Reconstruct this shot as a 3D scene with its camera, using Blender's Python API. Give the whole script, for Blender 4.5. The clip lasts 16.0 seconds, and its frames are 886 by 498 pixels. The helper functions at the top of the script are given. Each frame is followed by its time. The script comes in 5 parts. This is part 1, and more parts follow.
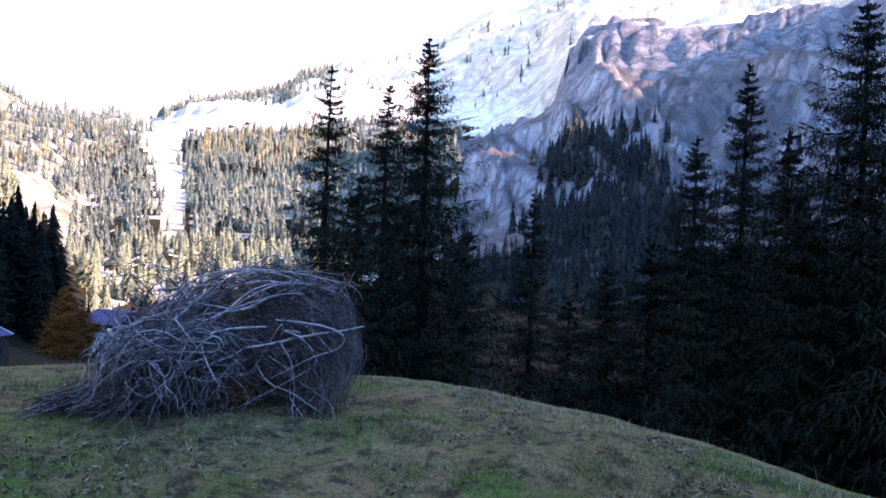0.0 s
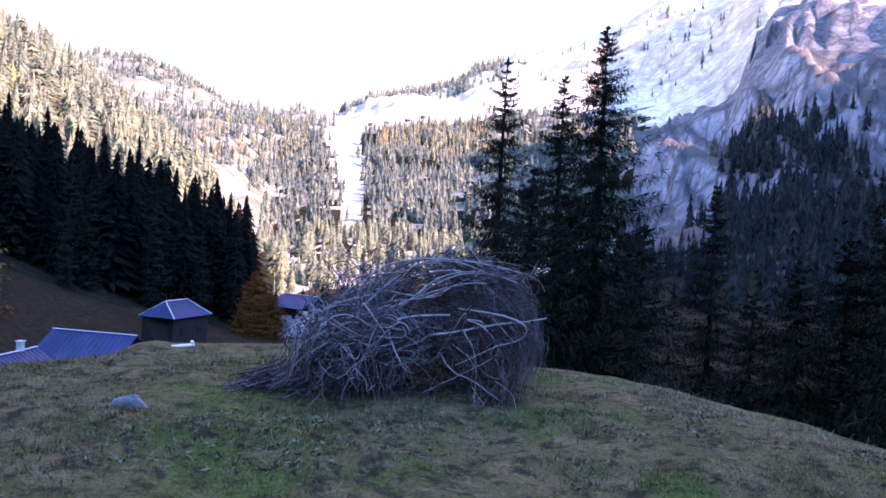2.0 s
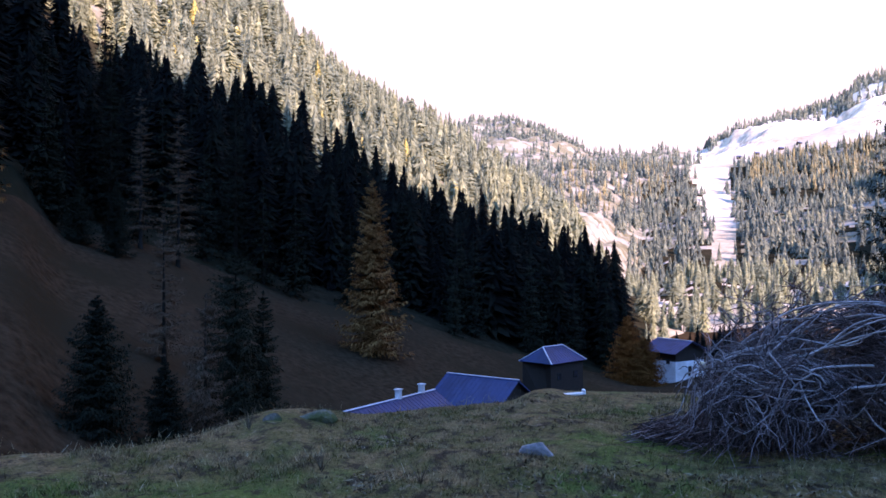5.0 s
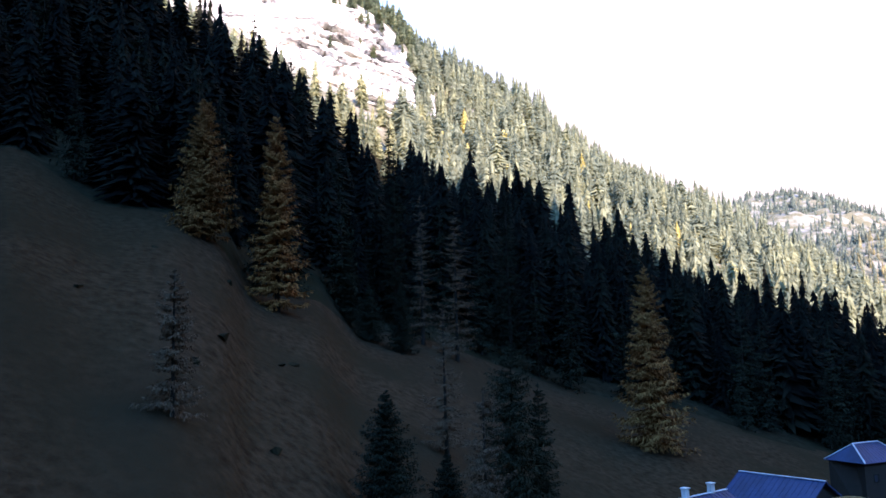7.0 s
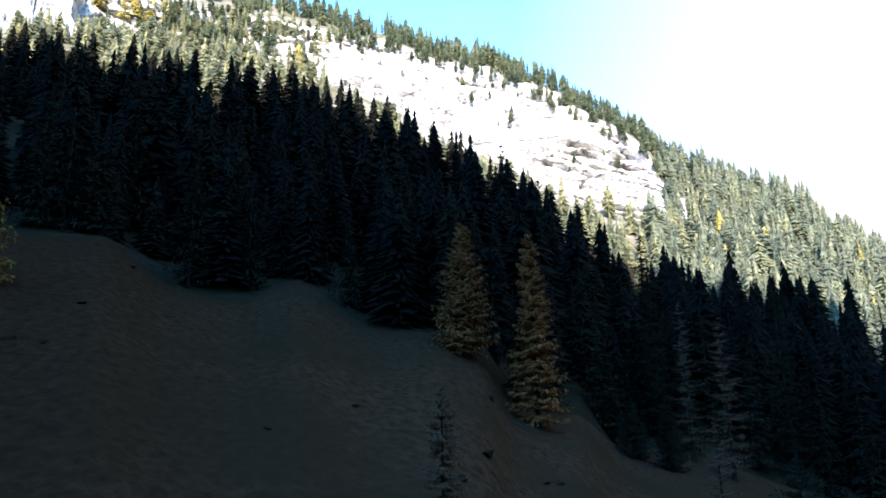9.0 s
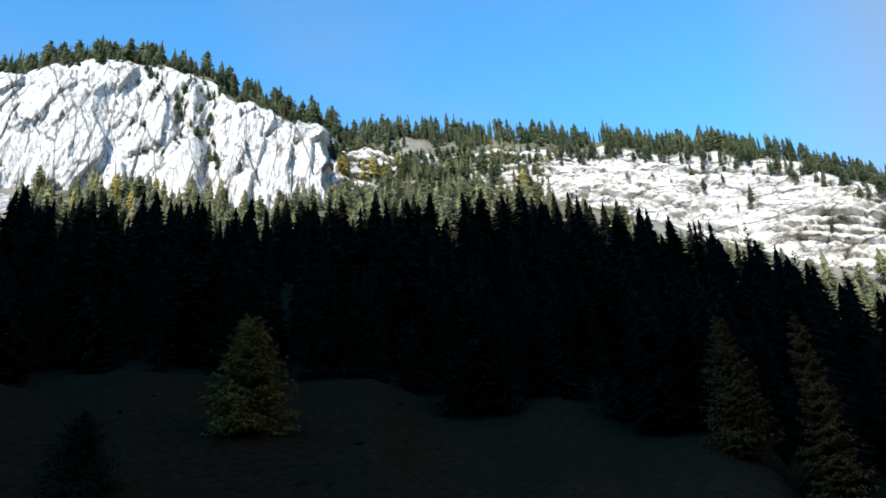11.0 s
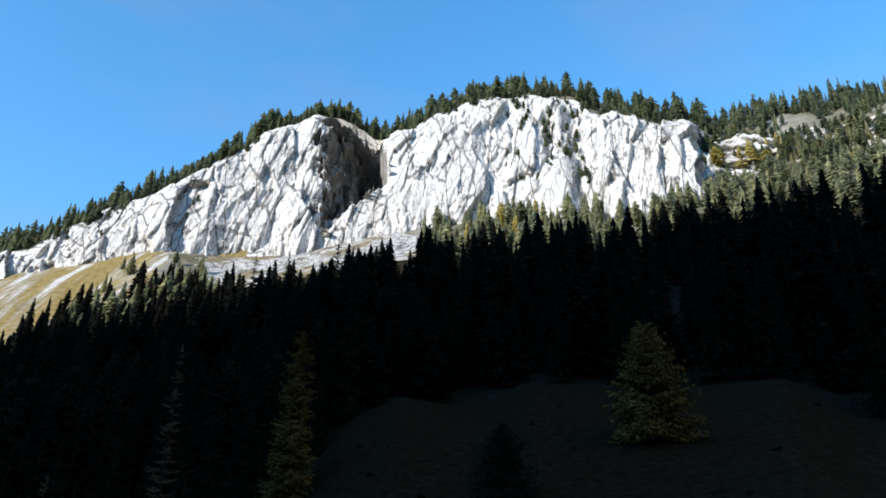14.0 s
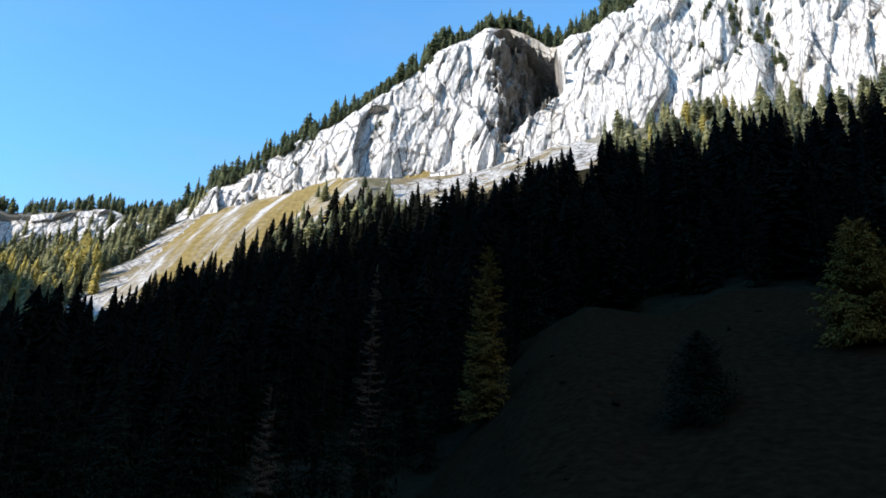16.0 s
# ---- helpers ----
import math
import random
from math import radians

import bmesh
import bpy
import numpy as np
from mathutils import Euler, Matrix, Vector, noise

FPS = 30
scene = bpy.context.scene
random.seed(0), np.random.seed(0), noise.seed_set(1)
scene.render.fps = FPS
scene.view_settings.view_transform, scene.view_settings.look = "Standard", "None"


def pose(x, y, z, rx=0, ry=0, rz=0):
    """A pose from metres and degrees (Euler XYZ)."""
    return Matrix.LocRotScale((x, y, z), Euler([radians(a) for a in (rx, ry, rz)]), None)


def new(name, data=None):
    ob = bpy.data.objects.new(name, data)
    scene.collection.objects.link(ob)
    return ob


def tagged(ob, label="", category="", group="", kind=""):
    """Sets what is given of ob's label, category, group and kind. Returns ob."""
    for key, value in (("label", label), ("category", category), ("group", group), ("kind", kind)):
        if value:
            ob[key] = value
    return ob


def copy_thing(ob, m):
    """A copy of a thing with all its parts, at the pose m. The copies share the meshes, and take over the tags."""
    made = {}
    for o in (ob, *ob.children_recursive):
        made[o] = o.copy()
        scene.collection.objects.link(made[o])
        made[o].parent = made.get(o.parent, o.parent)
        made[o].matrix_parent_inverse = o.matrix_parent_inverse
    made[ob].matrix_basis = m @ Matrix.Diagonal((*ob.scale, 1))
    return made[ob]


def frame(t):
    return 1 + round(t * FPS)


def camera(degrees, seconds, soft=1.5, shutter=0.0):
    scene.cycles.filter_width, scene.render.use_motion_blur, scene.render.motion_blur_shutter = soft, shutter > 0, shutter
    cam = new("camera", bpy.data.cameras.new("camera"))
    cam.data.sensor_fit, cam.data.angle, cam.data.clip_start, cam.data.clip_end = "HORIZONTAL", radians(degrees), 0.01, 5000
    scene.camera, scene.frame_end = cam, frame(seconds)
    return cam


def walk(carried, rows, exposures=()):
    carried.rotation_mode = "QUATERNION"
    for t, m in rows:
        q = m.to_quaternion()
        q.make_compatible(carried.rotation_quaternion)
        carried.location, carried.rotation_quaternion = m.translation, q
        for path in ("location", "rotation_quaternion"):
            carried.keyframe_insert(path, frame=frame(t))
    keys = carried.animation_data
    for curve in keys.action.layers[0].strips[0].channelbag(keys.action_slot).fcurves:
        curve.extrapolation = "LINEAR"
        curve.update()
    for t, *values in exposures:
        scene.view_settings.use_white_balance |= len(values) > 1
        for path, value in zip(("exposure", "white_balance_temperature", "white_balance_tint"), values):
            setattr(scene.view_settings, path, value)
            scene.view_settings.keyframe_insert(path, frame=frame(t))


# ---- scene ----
cam = camera(57.94, 16.0, soft=1.6)
PATH = [
    (0, pose(0.175, 0.013, 1.568, 89.42, -2.37, 0.02)),
    (0.5, pose(0.140, 0.019, 1.564, 89.27, -1.99, 2.20)),
    (1, pose(0.112, 0.027, 1.568, 88.44, -2.88, 6.42)),
    (1.5, pose(0.081, 0.036, 1.560, 88.35, -3.24, 10.08)),
    (2, pose(0.055, 0.045, 1.553, 88.27, -3.13, 12.18)),
    (2.5, pose(0.044, 0.005, 1.561, 88.71, -2.39, 14.95)),
    (3, pose(0.014, -0.029, 1.570, 88.44, -3.03, 17.64)),
    (3.5, pose(-0.013, -0.082, 1.579, 88.32, -2.63, 21.67)),
    (4, pose(-0.040, -0.095, 1.584, 89.06, -0.00, 27.77)),
    (4.5, pose(-0.068, -0.043, 1.604, 89.55, 0.18, 31.64)),
    (5, pose(-0.124, -0.010, 1.590, 90.75, 0.10, 38.05)),
    (5.2, pose(-0.122, 0.003, 1.593, 90.71, 0.27, 39.99)),
    (7.3, pose(0.009, 0.090, 1.639, 98.63, 1.56, 60.05)),
    (7.5, pose(0.021, 0.089, 1.611, 99.20, 1.46, 61.71)),
    (8, pose(0.002, 0.038, 1.659, 101.14, 0.92, 66.19)),
    (8.5, pose(-0.045, -0.070, 1.703, 103.24, 1.11, 70.17)),
    (9, pose(-0.079, -0.084, 1.685, 106.04, 1.30, 75.67)),
    (9.2, pose(-0.083, -0.094, 1.689, 106.50, 1.25, 76.97)),
    (11.3, pose(0.009, 0.004, 1.576, 115.79, 3.38, 97.58)),
    (11.5, pose(0.006, 0.003, 1.582, 115.79, 2.85, 99.07)),
    (12, pose(-0.005, -0.001, 1.595, 116.00, 2.32, 104.03)),
    (12.5, pose(-0.011, -0.003, 1.602, 117.06, 3.23, 109.03)),
    (13, pose(-0.013, -0.004, 1.604, 117.77, 1.59, 114.67)),
    (13.5, pose(-0.008, -0.001, 1.601, 116.35, 0.20, 118.77)),
    (14, pose(-0.010, -0.006, 1.603, 116.21, -1.10, 122.49)),
    (14.5, pose(-0.009, -0.005, 1.603, 114.06, -1.31, 126.45)),
    (15, pose(0.001, 0.003, 1.597, 111.99, -1.52, 130.08)),
    (15.5, pose(0.006, 0.007, 1.595, 110.89, -2.27, 132.79)),
    (16, pose(0.009, 0.009, 1.595, 109.51, -2.88, 135.85)),
]
EXPOSURES = [(0, 2.45, 7600, 50), (1, 2.45, 7350, 58), (3.5, 2.3, 7250, 62), (5, 1.88, 7250, 54), (7.5, 2.0, 6900, 30), (9.2, 1.85, 6700, 18), (11.3, 0.35, 6700, 8), (14, 0.35, 6800, 10), (16, 0.48, 6900, 12)]
walk(cam, PATH, EXPOSURES)

# ---- world and sun ----
SUN_YAW, SUN_UP = -105.0, 24.0
world = bpy.data.worlds.new("world")
scene.world = world
world.use_nodes = True
wn = world.node_tree.nodes
sky = wn.new("ShaderNodeTexSky")
sky.sky_type, sky.sun_disc = "NISHITA", False
sky.sun_elevation, sky.sun_rotation = radians(SUN_UP), radians(-SUN_YAW)
sky.altitude, sky.air_density, sky.dust_density, sky.ozone_density = 1800, 1.0, 0.0, 2.5
wl = world.node_tree.links
tc = wn.new("ShaderNodeTexCoord")
dot = wn.new("ShaderNodeVectorMath")
dot.operation = "DOT_PRODUCT"
dot.inputs[1].default_value = (-0.17, 0.95, 0.26)
wl.new(tc.outputs["Generated"], dot.inputs[0])
wisp = wn.new("ShaderNodeTexNoise")
wisp.inputs["Scale"].default_value, wisp.inputs["Detail"].default_value, wisp.inputs["Roughness"].default_value = 2.2, 6, 0.55
stretch = wn.new("ShaderNodeMapping")
stretch.inputs["Scale"].default_value, stretch.inputs["Rotation"].default_value = (1.0, 1.0, 3.5), (0.3, 0.5, 0.2)
wl.new(tc.outputs["Generated"], stretch.inputs[0])
wl.new(stretch.outputs[0], wisp.inputs[0])
haze = wn.new("ShaderNodeMapRange")
haze.inputs[1].default_value, haze.inputs[2].default_value, haze.inputs[3].default_value, haze.inputs[4].default_value = 0.56, 0.82, 0.0, 0.94
wl.new(dot.outputs["Value"], haze.inputs[0])
thin = wn.new("ShaderNodeMapRange")
thin.inputs[1].default_value, thin.inputs[2].default_value, thin.inputs[3].default_value, thin.inputs[4].default_value = 0.5, 0.8, 0.0, 0.22
wl.new(wisp.outputs[0], thin.inputs[0])
both = wn.new("ShaderNodeMath")
both.operation, both.use_clamp = "ADD", True
wl.new(haze.outputs[0], both.inputs[0])
low = wn.new("ShaderNodeSeparateXYZ")
wl.new(tc.outputs["Generated"], low.inputs[0])
pale_low = wn.new("ShaderNodeMapRange")
pale_low.inputs[1].default_value, pale_low.inputs[2].default_value, pale_low.inputs[3].default_value, pale_low.inputs[4].default_value = 0.8, 0.15, 0.0, 0.18
wl.new(low.outputs[2], pale_low.inputs[0])
more_ = wn.new("ShaderNodeMath")
more_.operation = "ADD"
wl.new(thin.outputs[0], more_.inputs[0])
wl.new(pale_low.outputs[0], more_.inputs[1])
wl.new(more_.outputs[0], both.inputs[1])
deep = wn.new("ShaderNodeHueSaturation")
deep.inputs["Hue"].default_value, deep.inputs["Saturation"].default_value, deep.inputs["Value"].default_value = 0.492, 1.26, 2.7
wl.new(sky.outputs[0], deep.inputs["Color"])
cloud = wn.new("ShaderNodeMix")
cloud.data_type = "RGBA"
cloud.inputs[7].default_value = (2.5, 2.58, 2.62, 1)
wl.new(both.outputs[0], cloud.inputs[0])
wl.new(deep.outputs[0], cloud.inputs[6])
wl.new(cloud.outputs[2], wn["Background"].inputs[0])
wn["Background"].inputs[1].default_value = 0.13
sun = new("sun", bpy.data.lights.new("sun", "SUN"))
sun.data.energy, sun.data.angle, sun.data.color = 5.0, radians(0.53), (1.0, 0.95, 0.88)
sun.rotation_euler = (radians(90 - SUN_UP), 0, radians(SUN_YAW + 180))


# ---- materials ----
def material(name, rough=0.9, gloss=0.25):
    m = bpy.data.materials.new(name)
    m.use_nodes = True
    b = m.node_tree.nodes["Principled BSDF"]
    b.inputs["Roughness"].default_value = rough
    b.inputs["Specular IOR Level"].default_value = gloss
    return m, m.node_tree, b


def node(nt, kind, **values):
    n = nt.nodes.new(kind)
    for key, value in values.items():
        n.inputs[key].default_value = value
    return n


def noise_node(nt, scale, detail=6, rough=0.6, stretch=(1, 1, 1), coord="Object"):
    tc, mp = nt.nodes.new("ShaderNodeTexCoord"), nt.nodes.new("ShaderNodeMapping")
    mp.inputs["Scale"].default_value = stretch
    nt.links.new(tc.outputs[coord], mp.inputs[0])
    n = node(nt, "ShaderNodeTexNoise", Scale=scale, Detail=detail, Roughness=rough)
    nt.links.new(mp.outputs[0], n.inputs[0])
    return n.outputs[0]


def ramp(nt, value, *stops):
    r = nt.nodes.new("ShaderNodeValToRGB")
    e = r.color_ramp.elements
    while len(e) < len(stops):
        e.new(0.5)
    for k, (at, colour) in zip(e, stops):
        k.position, k.color = at, (*colour, 1)
    nt.links.new(value, r.inputs[0])
    return r.outputs[0]


def mix(nt, fac, a, b, how="MIX"):
    m = nt.nodes.new("ShaderNodeMix")
    m.data_type, m.blend_type = "RGBA", how
    for slot, v in ((0, fac), (6, a), (7, b)):
        if hasattr(v, "is_linked"):
            nt.links.new(v, m.inputs[slot])
        else:
            m.inputs[slot].default_value = v if slot == 0 else (*v, 1)
    return m.outputs[2]


def bump(nt, b, value, strength, distance):
    n = node(nt, "ShaderNodeBump", Strength=strength, Distance=distance)
    nt.links.new(value, n.inputs["Height"])
    nt.links.new(n.outputs[0], b.inputs["Normal"])


def two_scale(name, dark, light, stain, coarse, fine, rough=0.9, bumped=0.5, depth=0.02, stretch=(1, 1, 1)):
    """A surface that goes from dark to light in fine grain, with coarse patches of a stain."""
    m, nt, b = material(name, rough, 0.0 if rough > 0.94 else 0.25)
    grain = noise_node(nt, fine, 8, 0.65, stretch)
    patch = noise_node(nt, coarse, 5, 0.6, stretch)
    base = ramp(nt, grain, (0.32, dark), (0.68, light))
    fac = ramp(nt, patch, (0.42, (0, 0, 0)), (0.62, (1, 1, 1)))
    nt.links.new(mix(nt, fac, base, stain), b.inputs["Base Color"])
    bump(nt, b, grain, bumped, depth)
    return m


def island_colour(name, a, b_, c, rough=0.85, per_object=True, patch=0.0, thin=0.0):
    """Needles, leaves and sticks: a colour of its own for each piece, and for each tree; thin leaves let light through."""
    m, nt, b = material(name, rough, 0.02)
    geo = nt.nodes.new("ShaderNodeNewGeometry")
    col = ramp(nt, geo.outputs["Random Per Island"], (0.0, a), (0.6, b_), (1.0, c))
    if per_object:
        info = nt.nodes.new("ShaderNodeObjectInfo")
        tint = ramp(nt, info.outputs["Random"], (0.0, (0.7, 0.75, 0.75)), (1.0, (1.15, 1.1, 1.0)))
        col = mix(nt, 1.0, col, tint, "MULTIPLY")
    if patch:
        spot = ramp(nt, noise_node(nt, patch, 3, 0.7, (1, 1, 0.25)), (0.34, (0.55, 0.62, 0.66)), (0.5, (1.0, 1.0, 0.95)), (0.68, (1.45, 1.34, 1.08)))
        col = mix(nt, 1.0, col, spot, "MULTIPLY")
    nt.links.new(col, b.inputs["Base Color"])
    if thin:
        veil, both_ = nt.nodes.new("ShaderNodeBsdfTranslucent"), nt.nodes.new("ShaderNodeMixShader")
        both_.inputs[0].default_value = thin
        nt.links.new(col, veil.inputs[0])
        nt.links.new(b.outputs[0], both_.inputs[1])
        nt.links.new(veil.outputs[0], both_.inputs[2])
        nt.links.new(both_.outputs[0], nt.nodes["Material Output"].inputs[0])
    return m


def grass_material():
    m, nt, b = material("short_pasture", 0.95, 0.1)
    fine = noise_node(nt, 28, 8, 0.7)
    mid = noise_node(nt, 2.6, 6, 0.65)
    big = noise_node(nt, 0.55, 4, 0.6)
    green = ramp(nt, fine, (0.3, (0.035, 0.031, 0.009)), (0.7, (0.151, 0.125, 0.040)))
    straw = ramp(nt, fine, (0.3, (0.076, 0.047, 0.020)), (0.7, (0.260, 0.168, 0.074)))
    col = mix(nt, ramp(nt, mid, (0.40, (0, 0, 0)), (0.62, (1, 1, 1))), green, straw)
    rich = ramp(nt, fine, (0.3, (0.021, 0.047, 0.008)), (0.7, (0.084, 0.149, 0.027)))
    col = mix(nt, ramp(nt, big, (0.51, (0, 0, 0)), (0.61, (0.85, 0.85, 0.85))), col, rich)
    clump = noise_node(nt, 5.5, 7, 0.7)
    col = mix(nt, ramp(nt, clump, (0.50, (0, 0, 0)), (0.61, (0.92, 0.92, 0.92))), col, (0.033, 0.022, 0.013))
    pale = noise_node(nt, 9.0, 5, 0.6)
    col = mix(nt, ramp(nt, pale, (0.60, (0, 0, 0)), (0.72, (0.7, 0.7, 0.7))), col, (0.252, 0.182, 0.115))
    nt.links.new(col, b.inputs["Base Color"])
    bump(nt, b, fine, 0.9, 0.03)
    return m


GRASS = grass_material()


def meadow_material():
    """Shaded autumn turf: brown, its colour darkened towards the north to deepen shade."""
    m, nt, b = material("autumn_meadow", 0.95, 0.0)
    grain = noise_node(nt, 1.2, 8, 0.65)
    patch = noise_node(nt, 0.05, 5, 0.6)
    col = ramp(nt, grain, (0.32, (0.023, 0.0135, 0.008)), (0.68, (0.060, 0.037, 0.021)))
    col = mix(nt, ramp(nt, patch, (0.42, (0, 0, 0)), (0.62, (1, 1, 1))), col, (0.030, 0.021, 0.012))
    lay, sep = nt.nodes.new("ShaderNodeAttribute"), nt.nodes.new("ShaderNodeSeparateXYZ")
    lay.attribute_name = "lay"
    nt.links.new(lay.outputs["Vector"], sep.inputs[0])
    shade_by_yaw = node(nt, "ShaderNodeMapRange")
    shade_by_yaw.inputs[1].default_value, shade_by_yaw.inputs[2].default_value = 76, 112
    nt.links.new(sep.outputs[0], shade_by_yaw.inputs[0])
    shade_turf = ramp(nt, grain, (0.32, (0.014, 0.008, 0.0045)), (0.68, (0.034, 0.020, 0.011)))
    nt.links.new(mix(nt, shade_by_yaw.outputs[0], col, shade_turf), b.inputs["Base Color"])
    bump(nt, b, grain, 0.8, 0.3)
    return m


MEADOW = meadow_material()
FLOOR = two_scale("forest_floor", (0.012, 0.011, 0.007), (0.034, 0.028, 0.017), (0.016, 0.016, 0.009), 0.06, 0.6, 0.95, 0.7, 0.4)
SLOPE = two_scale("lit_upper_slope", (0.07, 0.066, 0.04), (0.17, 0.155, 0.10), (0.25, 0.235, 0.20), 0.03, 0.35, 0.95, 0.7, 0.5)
CLEARING = two_scale("frosted_pasture", (0.22, 0.18, 0.125), (0.36, 0.31, 0.23), (0.42, 0.38, 0.32), 0.006, 0.12, 0.95, 0.5, 0.5)


def cracks(nt, col, stretch, lean, levels, warp_scale, warp_by, dark):
    """Angular cracks in rock: edges of broken cells, in patches; levels are scale, width, depth, share."""
    tc, mp = nt.nodes.new("ShaderNodeTexCoord"), nt.nodes.new("ShaderNodeMapping")
    mp.inputs["Scale"].default_value, mp.inputs["Rotation"].default_value = stretch, lean
    warp = node(nt, "ShaderNodeTexNoise", Scale=warp_scale, Detail=4, Roughness=0.6)
    nt.links.new(tc.outputs["Object"], mp.inputs[0])
    nt.links.new(tc.outputs["Object"], warp.inputs[0])
    bent = nt.nodes.new("ShaderNodeVectorMath")
    bent.operation = "MULTIPLY_ADD"
    bent.inputs[1].default_value = (warp_by, warp_by, warp_by)
    nt.links.new(warp.outputs["Color"], bent.inputs[0])
    nt.links.new(mp.outputs[0], bent.inputs[2])
    for size, width, deep_, share in levels:
        vor = node(nt, "ShaderNodeTexVoronoi", Scale=size)
        vor.feature = "DISTANCE_TO_EDGE"
        nt.links.new(bent.outputs[0], vor.inputs["Vector"])
        line_ = ramp(nt, vor.outputs["Distance"], (0.0, (deep_, deep_, deep_)), (width, (0, 0, 0)))
        some = ramp(nt, noise_node(nt, size * 0.6, 4, 0.6), (share, (0, 0, 0)), (share + 0.1, (1, 1, 1)))
        col = mix(nt, mix(nt, 1.0, line_, some, "MULTIPLY"), col, dark)
    return col


def scree_material():
    """Loose pale blocks with dark gaps, earth and a little dry grass."""
    m, nt, b = material("limestone_scree", 0.95, 0.0)
    grain = noise_node(nt, 0.5, 9, 0.75)
    patch = noise_node(nt, 0.045, 6, 0.65)
    col = ramp(nt, grain, (0.34, (0.20, 0.195, 0.185)), (0.48, (0.48, 0.47, 0.45)), (0.64, (0.70, 0.69, 0.67)))
    col = mix(nt, ramp(nt, patch, (0.50, (0, 0, 0)), (0.58, (0.9, 0.9, 0.9))), col, ramp(nt, grain, (0.3, (0.15, 0.11, 0.045)), (0.7, (0.33, 0.26, 0.13))))
    col = cracks(nt, col, (1, 1, 0.8), (0.3, 0.2, 0), ((0.16, 0.09, 0.9, 0.38), (0.5, 0.11, 0.8, 0.40)), 0.4, 1.2, (0.09, 0.085, 0.08))
    nt.links.new(col, b.inputs["Base Color"])
    bump(nt, b, grain, 1.0, 1.0)
    return m


SCREE = scree_material()


def mountain_material(name, rock_dark, rock_light, cover, lo, hi, scale, broken=0.85):
    """Rock on steep ground, snow or grass where the ground lies flatter."""
    m, nt, b = material(name, 0.92)
    grain = noise_node(nt, scale, 10, 0.74, (1, 1, 0.45))
    ribs = noise_node(nt, scale * 2.2, 6, 0.65, (1, 1, 0.16))
    rock = ramp(nt, grain, (0.36, rock_dark), (0.60, rock_light))
    rock = mix(nt, ramp(nt, ribs, (0.44, (0, 0, 0)), (0.56, (0.75, 0.75, 0.75))), rock, [0.45 * c + 0.4 * d for c, d in zip(rock_light, rock_dark)])
    geo, sep = nt.nodes.new("ShaderNodeNewGeometry"), nt.nodes.new("ShaderNodeSeparateXYZ")
    nt.links.new(geo.outputs["Normal"], sep.inputs[0])
    patch = noise_node(nt, scale * 0.25, 6, 0.6)
    add = nt.nodes.new("ShaderNodeMath")
    add.operation = "MULTIPLY_ADD"
    nt.links.new(patch, add.inputs[0])
    add.inputs[1].default_value = 0.7
    nt.links.new(sep.outputs[2], add.inputs[2])
    fac = ramp(nt, add.outputs[0], (min(lo, 1), (0, 0, 0)), (min(hi, 1), (1, 1, 1)))
    half = nt.nodes.new("ShaderNodeMath")
    half.operation = "MULTIPLY"
    half.inputs[1].default_value = 0.6
    nt.links.new(add.outputs[0], half.inputs[0])
    nt.links.new(half.outputs[0], fac.node.inputs[0])
    col = cracks(nt, mix(nt, fac, rock, cover), (1, 1, 0.35), (0.2, 0.3, 0), ((scale * 0.3, 0.07, broken, 0.40), (scale * 0.8, 0.09, broken, 0.42), (scale * 2.4, 0.10, broken, 0.46)), scale * 1.2, 4.0, [0.5 * c for c in rock_dark])
    nt.links.new(col, b.inputs["Base Color"])
    bump(nt, b, grain, 1.0, 0.2 / scale)
    return m


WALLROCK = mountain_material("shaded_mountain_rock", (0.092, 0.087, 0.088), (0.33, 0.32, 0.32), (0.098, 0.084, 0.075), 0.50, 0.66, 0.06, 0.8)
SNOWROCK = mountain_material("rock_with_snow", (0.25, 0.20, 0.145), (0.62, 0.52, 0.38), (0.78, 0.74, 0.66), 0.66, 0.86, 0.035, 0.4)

CRESTROCK = mountain_material("grey_crest_rock", (0.060, 0.060, 0.063), (0.19, 0.187, 0.187), (0.58, 0.57, 0.56), 0.78, 0.92, 0.05, 0.8)


